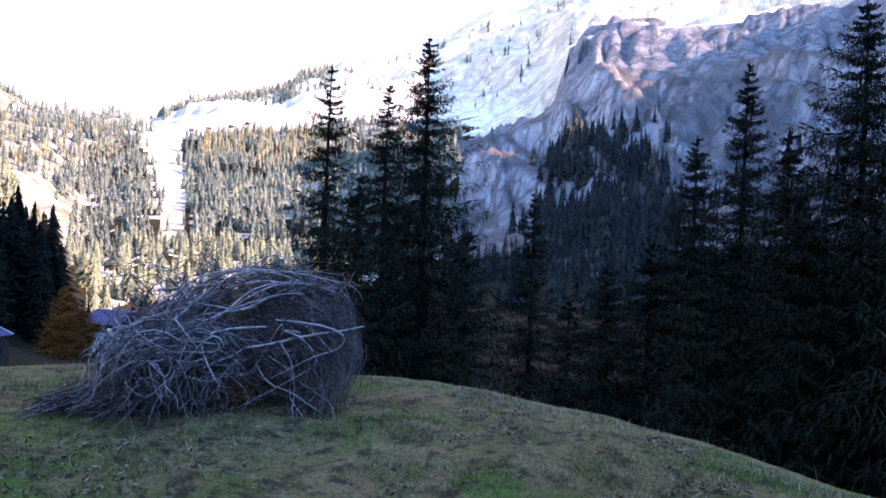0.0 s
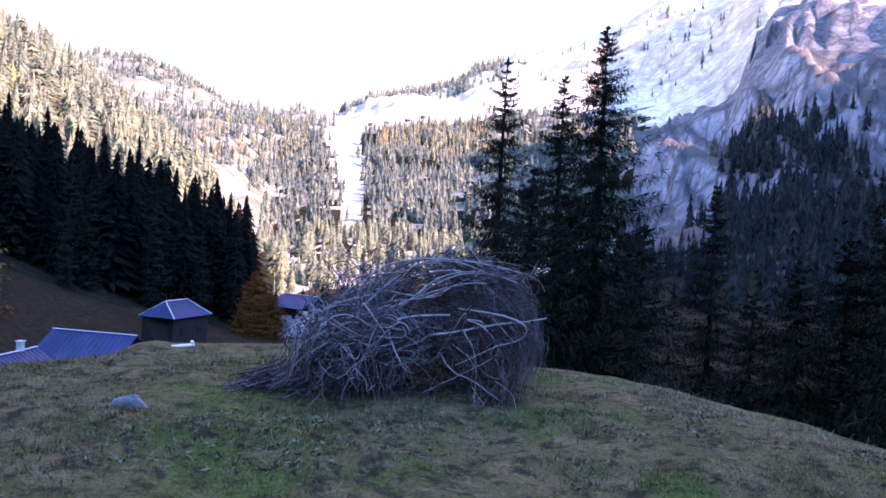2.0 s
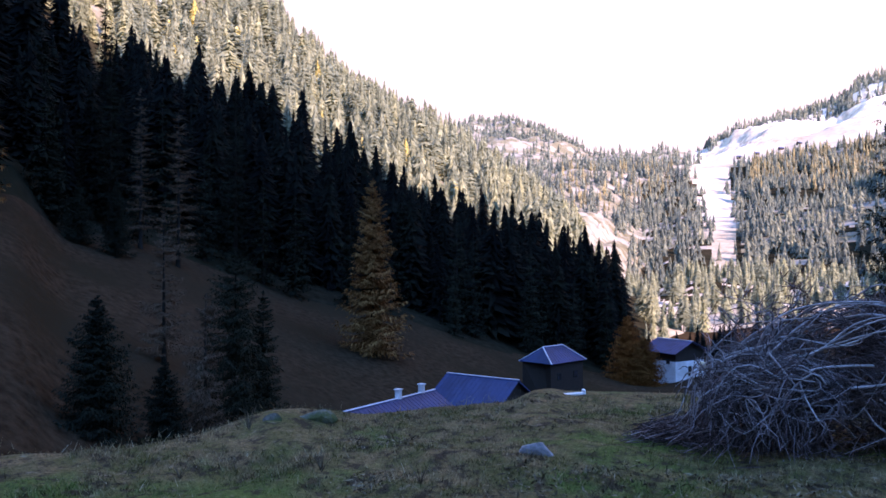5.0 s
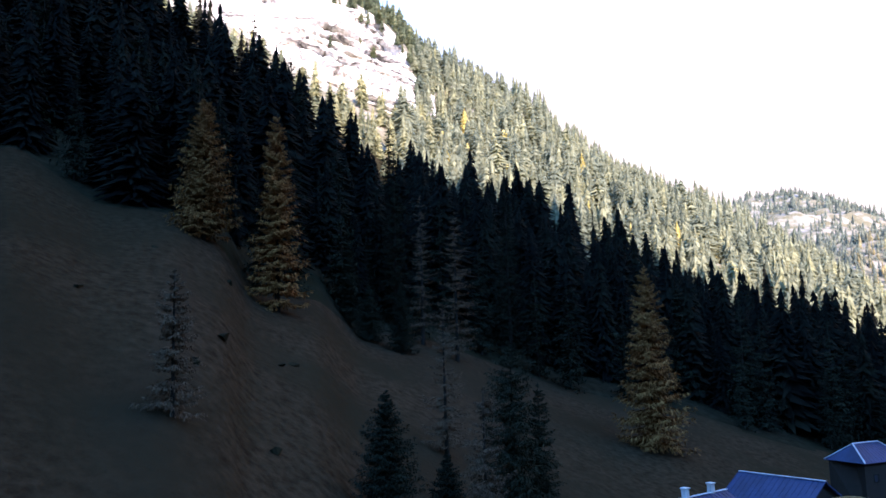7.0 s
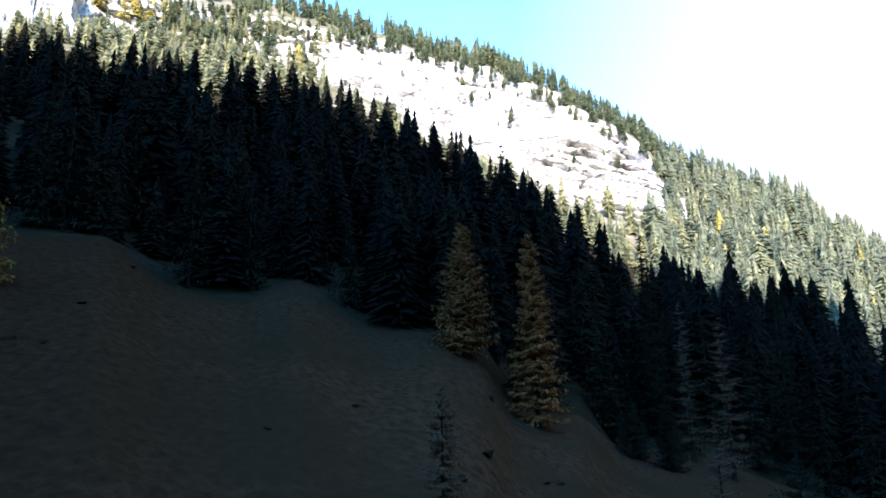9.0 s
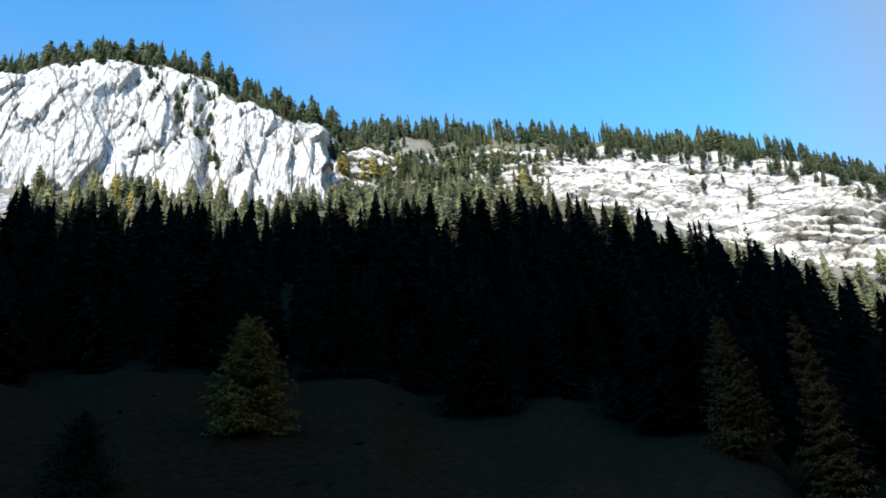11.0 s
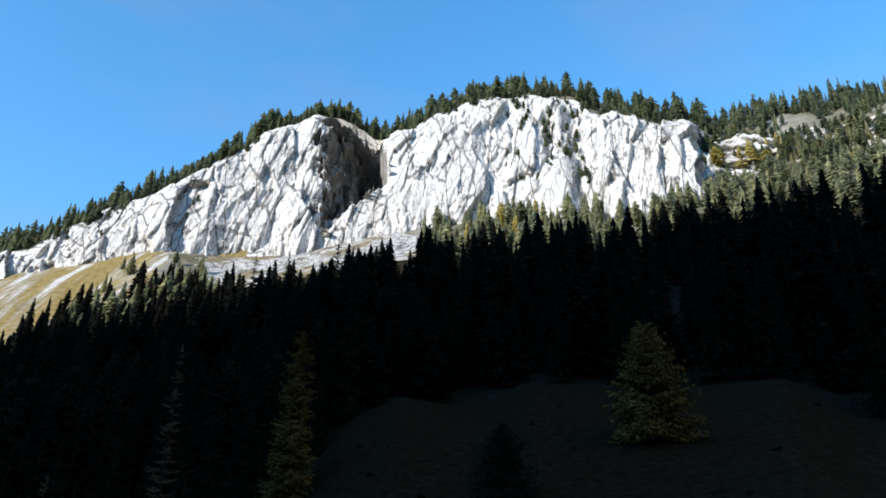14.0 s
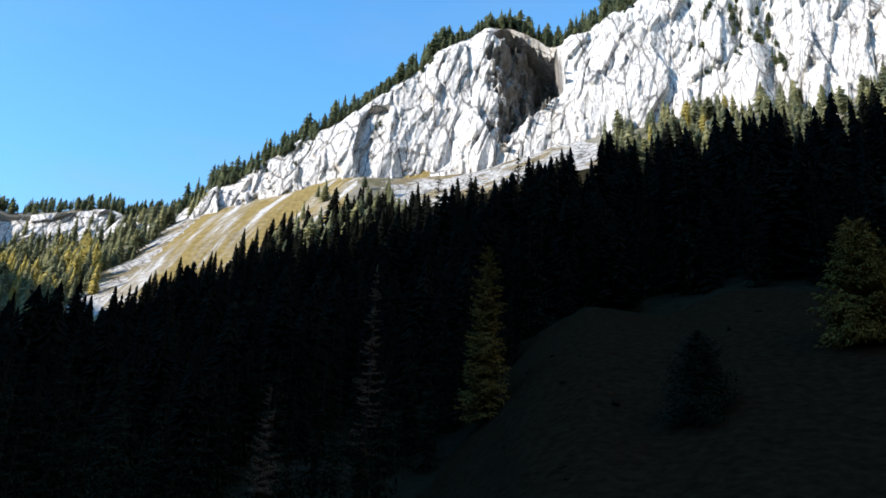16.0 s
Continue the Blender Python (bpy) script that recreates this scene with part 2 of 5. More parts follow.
def cliff_material(name, stretch, lean=(0, 0, 0), broken=0.85):
    m, nt, b = material(name, 0.92)
    fine = noise_node(nt, 0.9, 10, 0.75, stretch)
    mid = noise_node(nt, 0.13, 7, 0.7, stretch)
    big = noise_node(nt, 0.03, 4, 0.6)
    col = ramp(nt, fine, (0.31, (0.28, 0.275, 0.27)), (0.43, (0.56, 0.55, 0.535)), (0.60, (0.79, 0.78, 0.76)))
    col = mix(nt, ramp(nt, mid, (0.55, (0, 0, 0)), (0.68, (0.75, 0.75, 0.75))), col, (0.30, 0.29, 0.28))
    col = mix(nt, ramp(nt, big, (0.56, (0, 0, 0)), (0.70, (0.35, 0.35, 0.35))), col, (0.40, 0.34, 0.24))
    streak = noise_node(nt, 0.30, 7, 0.66, (stretch[0], stretch[1], stretch[2] * 0.35))
    col = mix(nt, ramp(nt, streak, (0.58, (0, 0, 0)), (0.70, (0.6, 0.6, 0.6))), col, (0.30, 0.295, 0.29))
    rust = noise_node(nt, 0.09, 5, 0.6, stretch)
    col = mix(nt, ramp(nt, rust, (0.62, (0, 0, 0)), (0.74, (0.4, 0.4, 0.4))), col, (0.46, 0.38, 0.25))
    col = cracks(nt, col, (stretch[0], stretch[1], stretch[2] * 0.6), lean, ((0.085, 0.045, 0.97, 0.36), (0.21, 0.05, broken, 0.42), (0.62, 0.06, broken * 0.7, 0.46)), 0.5, 1.1, (0.075, 0.072, 0.07))
    pits = noise_node(nt, 0.75, 8, 0.8, (stretch[0], stretch[1], stretch[2] * 0.8))
    col = mix(nt, ramp(nt, pits, (0.57, (0, 0, 0)), (0.63, (0.85, 0.85, 0.85))), col, (0.17, 0.165, 0.16))
    # thin turf holds on where a ledge lies flat
    geo, sep = nt.nodes.new("ShaderNodeNewGeometry"), nt.nodes.new("ShaderNodeSeparateXYZ")
    nt.links.new(geo.outputs["Normal"], sep.inputs[0])
    flat = mix(nt, 1.0, ramp(nt, sep.outputs[2], (0.62, (0, 0, 0)), (0.8, (0.9, 0.9, 0.9))), ramp(nt, mid, (0.42, (0, 0, 0)), (0.55, (1, 1, 1))), "MULTIPLY")
    col = mix(nt, flat, col, (0.15, 0.13, 0.06))
    nt.links.new(col, b.inputs["Base Color"])
    bump(nt, b, fine, 0.6, 0.7)
    return m


def alp_material():
    """Dry grass, earth and scree in ragged strips that run down the fall line."""
    m, nt, b = material("dry_grass_and_scree", 0.95, 0.0)
    lay, mp = nt.nodes.new("ShaderNodeAttribute"), nt.nodes.new("ShaderNodeMapping")
    lay.attribute_name = "lay"
    mp.inputs["Scale"].default_value = (1.0, 2.2, 1.0)
    nt.links.new(lay.outputs["Vector"], mp.inputs[0])
    strip = node(nt, "ShaderNodeTexNoise", Scale=0.85, Detail=8, Roughness=0.62)
    nt.links.new(mp.outputs[0], strip.inputs[0])
    grain = noise_node(nt, 0.35, 8, 0.7)
    grass = ramp(nt, grain, (0.32, (0.14, 0.105, 0.040)), (0.68, (0.32, 0.245, 0.105)))
    earth = ramp(nt, grain, (0.32, (0.20, 0.17, 0.12)), (0.68, (0.36, 0.32, 0.24)))
    rubble = ramp(nt, grain, (0.32, (0.30, 0.29, 0.28)), (0.62, (0.58, 0.57, 0.55)))
    col = mix(nt, ramp(nt, strip.outputs[0], (0.47, (0, 0, 0)), (0.53, (1, 1, 1))), grass, earth)
    col = mix(nt, ramp(nt, strip.outputs[0], (0.55, (0, 0, 0)), (0.60, (1, 1, 1))), col, rubble)
    nt.links.new(col, b.inputs["Base Color"])
    bump(nt, b, grain, 0.8, 0.5)
    return m


CLIFF = cliff_material("limestone_cliff", (1, 1, 0.42), (0.12, 0.2, 0))
# Recess rock: weather streaks, with shade put into the darker colour.
STAINED_SHADED = two_scale("stained_shaded_limestone", (0.07, 0.07, 0.072), (0.46, 0.45, 0.44), (0.20, 0.185, 0.16), 0.09, 0.34, 0.92, 0.9, 1.0, (1, 1, 0.16))
DRY = alp_material()
BEDDED = cliff_material("bedded_limestone", (0.30, 0.30, 1.7), (0, 0, 0), 0.97)
# Spruces out of the sun: near-black needles, shade put into the colour.
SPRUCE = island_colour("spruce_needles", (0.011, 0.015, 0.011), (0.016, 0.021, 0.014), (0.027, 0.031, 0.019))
LARCH = island_colour("autumn_larch_needles", (0.15, 0.062, 0.022), (0.25, 0.105, 0.036), (0.34, 0.155, 0.055))
OLIVELARCH = island_colour("olive_larch_needles", (0.115, 0.070, 0.018), (0.19, 0.116, 0.029), (0.26, 0.165, 0.046))
RUSSET = island_colour("russet_larch_needles", (0.174, 0.045, 0.011), (0.273, 0.081, 0.021), (0.335, 0.124, 0.034))
LARCHBARE = island_colour("thin_larch_twigs", (0.075, 0.046, 0.030), (0.12, 0.074, 0.046), (0.17, 0.11, 0.068))
# Far spruces: distance haze put into a pale grey-green needle colour.
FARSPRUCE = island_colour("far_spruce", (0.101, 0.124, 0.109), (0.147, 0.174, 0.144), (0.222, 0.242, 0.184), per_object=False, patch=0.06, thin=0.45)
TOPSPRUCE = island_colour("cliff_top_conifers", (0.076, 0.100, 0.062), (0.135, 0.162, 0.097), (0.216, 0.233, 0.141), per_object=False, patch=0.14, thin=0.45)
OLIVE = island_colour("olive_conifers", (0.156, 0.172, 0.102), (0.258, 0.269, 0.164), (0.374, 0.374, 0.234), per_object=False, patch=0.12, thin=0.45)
# Sunlit copy of the spruce needles, paled for sun and haze.
SUNSPRUCE = island_colour("sun_toned_spruce", (0.143, 0.165, 0.112), (0.220, 0.244, 0.170), (0.312, 0.342, 0.238), per_object=False, patch=0.1, thin=0.45)
# Dark wood: deep shade and self-shadowing put into the needle colour.
DARKWOOD = island_colour("shade_toned_needles", (0.0049, 0.0056, 0.0049), (0.0070, 0.0084, 0.0070), (0.0119, 0.0126, 0.0091), per_object=False, patch=0.12)
# Dark copy of the far spruces, toned for the mountain's shade.
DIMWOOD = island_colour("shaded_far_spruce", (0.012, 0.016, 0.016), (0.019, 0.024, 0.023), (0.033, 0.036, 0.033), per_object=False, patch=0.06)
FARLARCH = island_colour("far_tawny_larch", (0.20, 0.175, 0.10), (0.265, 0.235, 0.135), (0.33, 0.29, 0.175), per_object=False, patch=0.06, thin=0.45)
GOLDLARCH = island_colour("yellow_larch", (0.34, 0.285, 0.085), (0.44, 0.375, 0.12), (0.55, 0.475, 0.19), per_object=False, thin=0.3)
# Far larch again, with the valley's shade put into its colour.
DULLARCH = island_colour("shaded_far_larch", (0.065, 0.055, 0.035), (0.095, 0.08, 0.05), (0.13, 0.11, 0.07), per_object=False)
BARK = two_scale("bark", (0.012, 0.010, 0.008), (0.04, 0.034, 0.028), (0.026, 0.025, 0.021), 0.8, 9, 0.95, 0.8, 0.03, (1, 1, 0.3))

# ---- the lie of the land, seen from the knoll: yaw, distance, height angle ----
EYE = 1.6


def line(rows, soft=0.5, height=False):
    """A landform line as two functions of yaw: distance and height."""
    rows = sorted(rows)
    a, r, e = (np.array(c, float) for c in zip(*rows))
    z = e if height else EYE + r * np.tan(np.radians(e))
    grid = np.arange(-180, 180.01, 0.1)
    k = np.exp(-0.5 * (np.arange(-30, 31) * 0.1 / soft) ** 2)
    k /= k.sum()
    out = []
    for v in (r, z):
        g = np.interp(grid, np.r_[a[-1] - 360, a, a[0] + 360], np.r_[v[-1], v, v[0]])
        g = np.convolve(np.r_[g[-31:-1], g, g[1:31]], k, "valid")
        out.append(g)
    return lambda az: (np.interp((np.asarray(az) + 180) % 360 - 180, grid, out[0]), np.interp((np.asarray(az) + 180) % 360 - 180, grid, out[1]))


CREST = line([(-175, 6, 0.0), (-90, 5, 0.0), (-40, 5.5, -0.06), (-28.7, 6.1, -0.08), (-24, 6.6, -0.08), (-17, 7.2, -0.06), (-11, 7.7, -0.03), (-5, 8.3, 0), (1, 8.7, 0), (7.4, 9.0, 0),
              (16, 9.8, -0.03), (23, 10.1, -0.08), (30.2, 10.0, -0.07), (31.4, 9.5, 0.04), (32.6, 9.3, 0.05), (33.6, 9.0, -0.02), (36, 8.9, 0), (44.5, 8.25, 0), (47, 8.1, 0.10), (49, 8.0, 0.14), (51.2, 8.0, 0.12), (53, 8.1, 0.01),
              (56, 7.7, 0), (60, 7.45, 0), (67, 7.5, 0), (90, 6.5, 0), (150, 6, 0)], 0.5, True)
FOOT = line([(-170, 60, -10), (-100, 60, -10), (-60, 50, -11), (-30, 60, -12), (0, 70, -13), (18, 90, -17), (28, 85, -19), (36, 70, -20), (45, 55, -18), (52, 42, -15), (62, 31, -10.5), (75, 26, -7),
             (100, 24, -5), (130, 24, -5), (165, 30, -7)], 2.5, True)
WOOD = line([(-170, 160, 2), (-100, 160, 6), (-60, 160, 2), (-30, 190, -3), (0, 230, -3.6), (16, 250, -5.4), (20, 240, -6.6), (23, 230, -7.2), (26, 175, -8.0), (34, 150, -6.4), (41, 142, -4.2), (45.5, 140, -3.4),
             (50, 138, -2.2), (58, 128, 1.0), (63.5, 120, 2.0), (66, 108, 4.4), (71, 92, 4.8), (72.5, 92, 8), (76, 95, 10.4), (81, 98, 10.8), (86, 112, 14.3), (90, 104, 12.2), (95, 108, 13.4), (99, 115, 16.3),
             (105, 115, 15.9), (116, 120, 16.8), (121, 118, 15), (126, 120, 15.8), (130, 118, 13.6), (133, 96, 8.5), (137, 82, 3), (142, 74, -1), (150, 66, -4), (167, 62, -5)], 0.5)
SHADE = line([(-170, 300, 6), (-100, 300, 14), (-60, 300, 8), (-30, 330, -1), (0, 420, -2.6), (16, 520, -2.8), (22, 420, -3.4), (26, 250, -5.0), (29.4, 240, -3.2), (35, 245, -1.2), (41, 255, 2), (45.5, 260, 5),
              (52.5, 265, 8), (60, 265, 10), (63, 262, 11.5), (68, 258, 15.5), (74, 254, 19.2), (83, 252, 23.6), (92, 252, 24.7), (100, 254, 24.6), (111, 262, 23.8), (119, 262, 23.8),
              (128, 270, 22.6), (134, 280, 20.6), (139, 290, 19.6), (144, 290, 19), (151, 290, 15), (158, 290, 11.3), (167, 300, 8)], 1.2)
BASE = line([(-170, 420, 12), (-100, 450, 22), (-60, 430, 15), (-35, 480, 5), (-28, 520, 3), (-15, 560, 2.6), (-8, 600, 1.6), (0, 640, -0.6), (10, 700, -1.4), (17, 760, -1.2), (20.5, 780, -1.0), (24, 700, -2.6), (27, 420, -1.4), (29.4, 330, 0.4),
             (33.3, 350, 3.2), (37.4, 370, 5.6), (41.4, 380, 7.6), (45.5, 380, 10), (52, 385, 13.0), (57, 385, 15.2), (60, 380, 16.8), (66, 380, 19.6), (72, 378, 22.6), (78, 376, 25.6), (83, 375, 27.4),
             (88, 378, 28.6), (95, 385, 29.2), (101, 380, 28.9), (103, 372, 28.6), (111, 372, 28.6), (122, 380, 28.3), (128.6, 392, 27), (134, 400, 25.4), (139, 408, 24.4), (145, 420, 24.2), (149, 430, 22.4),
             (154, 450, 20.6), (160, 480, 17.6), (167, 500, 14.5)], 0.6)
BROW = line([(-170, 560, 24), (-130, 640, 28), (-100, 660, 31), (-83, 660, 24), (-60, 700, 20), (-40, 760, 18), (-28, 800, 13), (-20, 820, 12.6), (-12, 840, 12.6), (-8.2, 850, 11), (-7, 850, 9.0), (-4.3, 860, 7.8), (-1, 870, 7.0), (4, 900, 5.0), (10, 950, 3.6), (17, 980, 2.6), (20.5, 990, 2.4), (24, 900, 0.8),
             (27, 560, 0.6), (29.4, 420, 2.0), (33.3, 470, 4.8), (37.4, 520, 7.6), (41.4, 540, 9.8), (45.5, 540, 12.0), (49.4, 520, 15.0), (53, 490, 17.2), (57, 440, 18.6), (58.6, 400, 19.6), (60, 394, 22.4), (62, 394, 24.0),
             (66, 394, 26.4), (70, 393, 28.0), (79, 390, 30.5), (87, 393, 31.4), (95, 396, 31.8), (100, 400, 32.2), (101.6, 397, 32.8), (102.6, 392, 33.6), (107, 392, 34.6), (110, 392, 35.2), (112, 396, 36.6), (116, 398, 36.9), (121, 400, 36.6),
             (124, 404, 35.6), (126.5, 406, 34.4), (127.8, 408, 33.6), (129, 416, 33.8), (131, 414, 34.9), (134, 416, 34.9), (138, 420, 33.4), (141, 426, 31.0), (146, 436, 27.8), (150.6, 446, 24.4), (154, 464, 22.0),
             (156.4, 490, 19.6), (161, 505, 19.2), (167, 520, 17.4)], 0.35)
RIDGE = line([(-170, 700, 300), (-140, 680, 320), (-127, 690, 362), (-125, 690, 402), (-123, 690, 458), (-119, 680, 516), (-111, 670, 524), (-100, 665, 488), (-94, 670, 444), (-91, 670, 374), (-89.3, 675, 328), (-83, 690, 296), (-70, 760, 368), (-50, 900, 380),
              (-38, 1000, 375), (-31, 1040, 320), (-28, 1050, 300), (-20, 1080, 294), (-12.2, 1100, 294), (-10.8, 1085, 300), (-9.4, 1075, 292), (-8.4, 1065, 250), (-7, 1060, 160), (-4, 1040, 136), (0, 1040, 104), (10, 1100, 72), (17, 1150, 70), (20.5, 1160, 68), (24, 1050, 40), (27, 700, 12), (29.4, 480, 20),
              (33.3, 540, 56), (37.4, 620, 98), (41.4, 640, 123), (45.5, 620, 140), (49.4, 580, 175), (53, 545, 188), (57, 500, 190), (60, 440, 186), (66, 440, 222), (70, 440, 241), (79, 440, 265), (87, 440, 280), (95, 440, 293),
              (100, 440, 291), (108, 440, 314), (112.7, 440, 336), (120.6, 445, 337), (125, 448, 318), (127.8, 450, 302), (131.5, 455, 320), (138, 460, 308), (141, 465, 281), (146, 475, 254), (150.6, 485, 222),
              (154, 500, 205), (156.4, 530, 193), (161, 540, 192), (167, 560, 180)], 0.35, True)
DIP = line([(-170, 900, 200), (-90, 900, 250), (-60, 1100, 260), (-38, 1200, 330), (-28, 1350, 340), (-12, 1350, 330), (-8.5, 1300, 250), (-6, 1250, 150), (0, 1250, 120), (10, 1300, 105), (18, 1350, 115), (22, 1300, 90), (27, 1000, 40), (32, 1000, 60), (38, 1000, 90), (45, 900, 90), (60, 700, 150), (100, 700, 200), (150, 800, 150), (167, 800, 120)], 1.5, True)
HILL = line([(-170, 1300, 100), (-60, 1400, 200), (-38, 1450, 330), (-28, 1600, 420), (-12, 1600, 412), (-8.5, 1600, 395), (-7, 1600, 330), (-4, 1600, 268), (0, 1600, 240), (4, 1600, 232), (8, 1600, 226), (11, 1600, 222), (18, 1600, 186), (20, 1580, 172), (22.7, 1500, 168), (26, 1480, 166), (29, 1480, 164), (32, 1480, 168),
             (40, 1400, 165), (60, 1000, 100), (167, 1200, 60)], 0.8, True)
PEAK = line([(-170, 2000, 100), (-60, 2000, 200), (-38, 2100, 480), (-28, 2200, 720), (-12, 2200, 740), (-8.2, 2200, 720), (-6, 2200, 690), (-3, 2200, 655), (0.4, 2250, 584), (4, 2300, 530), (7.2, 2300, 520), (8.6, 2300, 470), (10.3, 2300, 452), (11.8, 2300, 402), (15.6, 2300, 366), (18.1, 2300, 322),
             (20, 2300, 280), (22.7, 2300, 262), (27, 2400, 262), (28.9, 2500, 345), (31, 2500, 402), (34, 2500, 432), (36.5, 2500, 412), (40, 2500, 380), (60, 2000, 150), (167, 1800, 60)], 0.35, True)
LINES = [CREST, FOOT, WOOD, SHADE, BASE, BROW, RIDGE, DIP, HILL, PEAK]
(C_, F_, W_, S_, B_, T_, R_, D_, H_, P_) = range(10)


def lattice(p, seed):
    """Smooth value noise, -1 to 1, at an array of places."""
    q = np.floor(p).astype(np.int64)
    f = p - q
    f = f * f * (3 - 2 * f)
    total = 0
    for i in (0, 1):
        for j in (0, 1):
            for k in (0, 1):
                h = ((q[..., 0] + i) * 374761393 + (q[..., 1] + j) * 668265263 + (q[..., 2] + k) * 2147483647 + seed * 12741261) & 0x7FFFFFFF
                h = (h ^ (h >> 13)) * 12741261 & 0x7FFFFFFF
                h = (h ^ (h >> 16)) & 0xFFFF
                w = np.where(i, f[..., 0], 1 - f[..., 0]) * np.where(j, f[..., 1], 1 - f[..., 1]) * np.where(k, f[..., 2], 1 - f[..., 2])
                total = total + w * (h / 32767.5 - 1)
    return total


def fbm(x, y, z, scale, octaves=4, seed=1, ridged=False):
    p = np.stack(np.broadcast_arrays(np.asarray(x, float), np.asarray(y, float), np.asarray(z, float)), -1) / scale
    total, amp = 0, 1.0
    for o in range(octaves):
        n = lattice(p * 2 ** o + 17.3 * o, seed + o)
        total = total + amp * ((1 - 2 * np.abs(n)) if ridged else n)
        amp *= 0.5
    return total


def blocks(u, v, size_u, size_v, seed):
    """Broken rock: tilted facets with sharp steps between them, about -1 to 1."""
    p, q = np.broadcast_arrays(np.asarray(u, float) / size_u, np.asarray(v, float) / size_v)
    ip, iq = np.floor(p).astype(np.int64), np.floor(q).astype(np.int64)
    best, out = np.full(p.shape, 1e9), np.zeros(p.shape)

    def hashed(a, b, n):
        h = (a * 374761393 + b * 668265263 + (seed * 31 + n) * 12741261) & 0x7FFFFFFF
        h = (h ^ (h >> 13)) * 12741261 & 0x7FFFFFFF
        return ((h ^ (h >> 16)) & 0xFFFF) / 65535.0

    for di in (-1, 0, 1):
        for dj in (-1, 0, 1):
            a, b = ip + di, iq + dj
            du, dv = p - (a + hashed(a, b, 1)), q - (b + hashed(a, b, 2))
            dist = du * du + dv * dv
            val = 1.1 * (hashed(a, b, 3) - 0.5) + 1.5 * (hashed(a, b, 4) - 0.5) * du + 1.3 * (hashed(a, b, 5) - 0.5) * dv
            out = np.where(dist < best, val, out)
            best = np.minimum(dist, best)
    return out


def land(az, k, f):
    """A place on the land between landform lines k and k + 1."""
    az = np.asarray(az, float)
    r0, z0 = LINES[k](az)
    r1, z1 = LINES[k + 1](az)
    if k == C_:
        g = f ** 1.5
        r, z = r0 + (r1 - r0) * g, z0 + (z1 - z0) * (0.25 * g + 0.75 * np.sin(g * np.pi / 2))
        z = np.where(g < 0.03, z0 + (z - z0) * (g / 0.03), z)
    else:
        r, z = r0 + (r1 - r0) * f, z0 + (z1 - z0) * f
    if k in (B_, T_):
        jag = 2.6 * fbm(az, 0, 0, 1.7, 4, 170) * np.clip((az - 57) / 3, 0, 1)
        z = z + jag * (f if k == B_ else 1)
    a = np.radians(az)
    x, y = -r * np.sin(a), r * np.cos(a)
    amp = {C_: 0.15, F_: 0.9, W_: 3.0, S_: 4.0, B_: 0.0, T_: 1.5, R_: 12.0, D_: 22.0, H_: 34.0}[k]
    size = {C_: 6, F_: 26, W_: 30, S_: 40, B_: 40, T_: 12, R_: 110, D_: 170, H_: 190}[k]
    ends = np.sin(np.pi * f) if k != C_ else f
    wallish = np.clip((-np.abs(az + 20) + 26) / 8, 0, 1)
    if k in (S_, B_, T_, R_):
        crag = fbm(x, y * 0.5, z * 0.5, 95, 6, 140, True)
        step = np.sin(z * 0.16 + 2.5 * fbm(x, y, 0, 120, 3, 150))
        crag = crag + 0.9 * blocks(x + 0.3 * y, z * 1.0, 34, 30, 21) + 0.5 * blocks(x + 0.3 * y, z, 13, 14, 22)
        z = z + wallish * {S_: 0.5, B_: 1.0, T_: 0.8, R_: 0.6}[k] * (22 * (crag - 0.4) + 5 * step) * (ends if k in (S_, R_) else np.clip(0.3 + ends, 0, 1))
    if k in (D_, H_):
        crag = fbm(x, y, 0, 210, 7, 160, True) + 0.55 * blocks(x + 0.2 * y, y, 70, 110, 23) + 0.35 * blocks(x - 0.2 * y, y, 30, 50, 24)
        z = z + (52 if k == H_ else 26) * (crag - 0.5) * ends * np.clip((-az - 4) / 8, 0.3, 1) * np.clip((az + 60) / 20, 0, 1)
        amp = amp * 0.5
    return x, y, z + amp * ends * fbm(x, y, 0, size, 5, 3 + k, ridged=k >= R_)


def knoll(r, az):
    """The mown knoll round the camera: gentle swells and tussocks."""
    x, y = -r * np.sin(np.radians(az)), r * np.cos(np.radians(az))
    fade = np.clip(r / 2.5, 0, 1)
    return x, y, fade * (0.07 * fbm(x, y, 0, 1.7, 3, 31) + 0.05 * fbm(x, y, 0, 0.42, 3, 35))


def sheet(rows_x, rows_y, rows_z):
    """A grid of rows as a bmesh-free mesh: places and four-cornered faces."""
    n, m = rows_x.shape
    verts = np.stack([rows_x, rows_y, rows_z], -1).reshape(-1, 3)
    i = np.arange(n * m).reshape(n, m)
    faces = np.stack([i[:-1, :-1], i[:-1, 1:], i[1:, 1:], i[1:, :-1]], -1).reshape(-1, 4)
    return verts, faces


def mesh_object(name, verts, faces, materials, index=None, smooth=False, parent=None):
    me = bpy.data.meshes.new(name)
    if isinstance(faces, np.ndarray):
        n, c = faces.shape
        me.vertices.add(len(verts))
        me.vertices.foreach_set("co", np.asarray(verts, np.float32).ravel())
        me.loops.add(n * c)
        me.loops.foreach_set("vertex_index", faces.astype(np.int32).ravel())
        me.polygons.add(n)
        me.polygons.foreach_set("loop_start", np.arange(0, n * c, c, dtype=np.int32))
    else:
        me.from_pydata([tuple(v) for v in verts], [], faces)
    for m in materials:
        me.materials.append(m)
    if index is not None:
        me.polygons.foreach_set("material_index", np.asarray(index, np.int32))
    if smooth:
        me.polygons.foreach_set("use_smooth", np.ones(len(me.polygons), bool))
    me.update(calc_edges=True)
    me.validate()
    ob = new(name, me)
    if parent:
        ob.parent = parent
    return ob


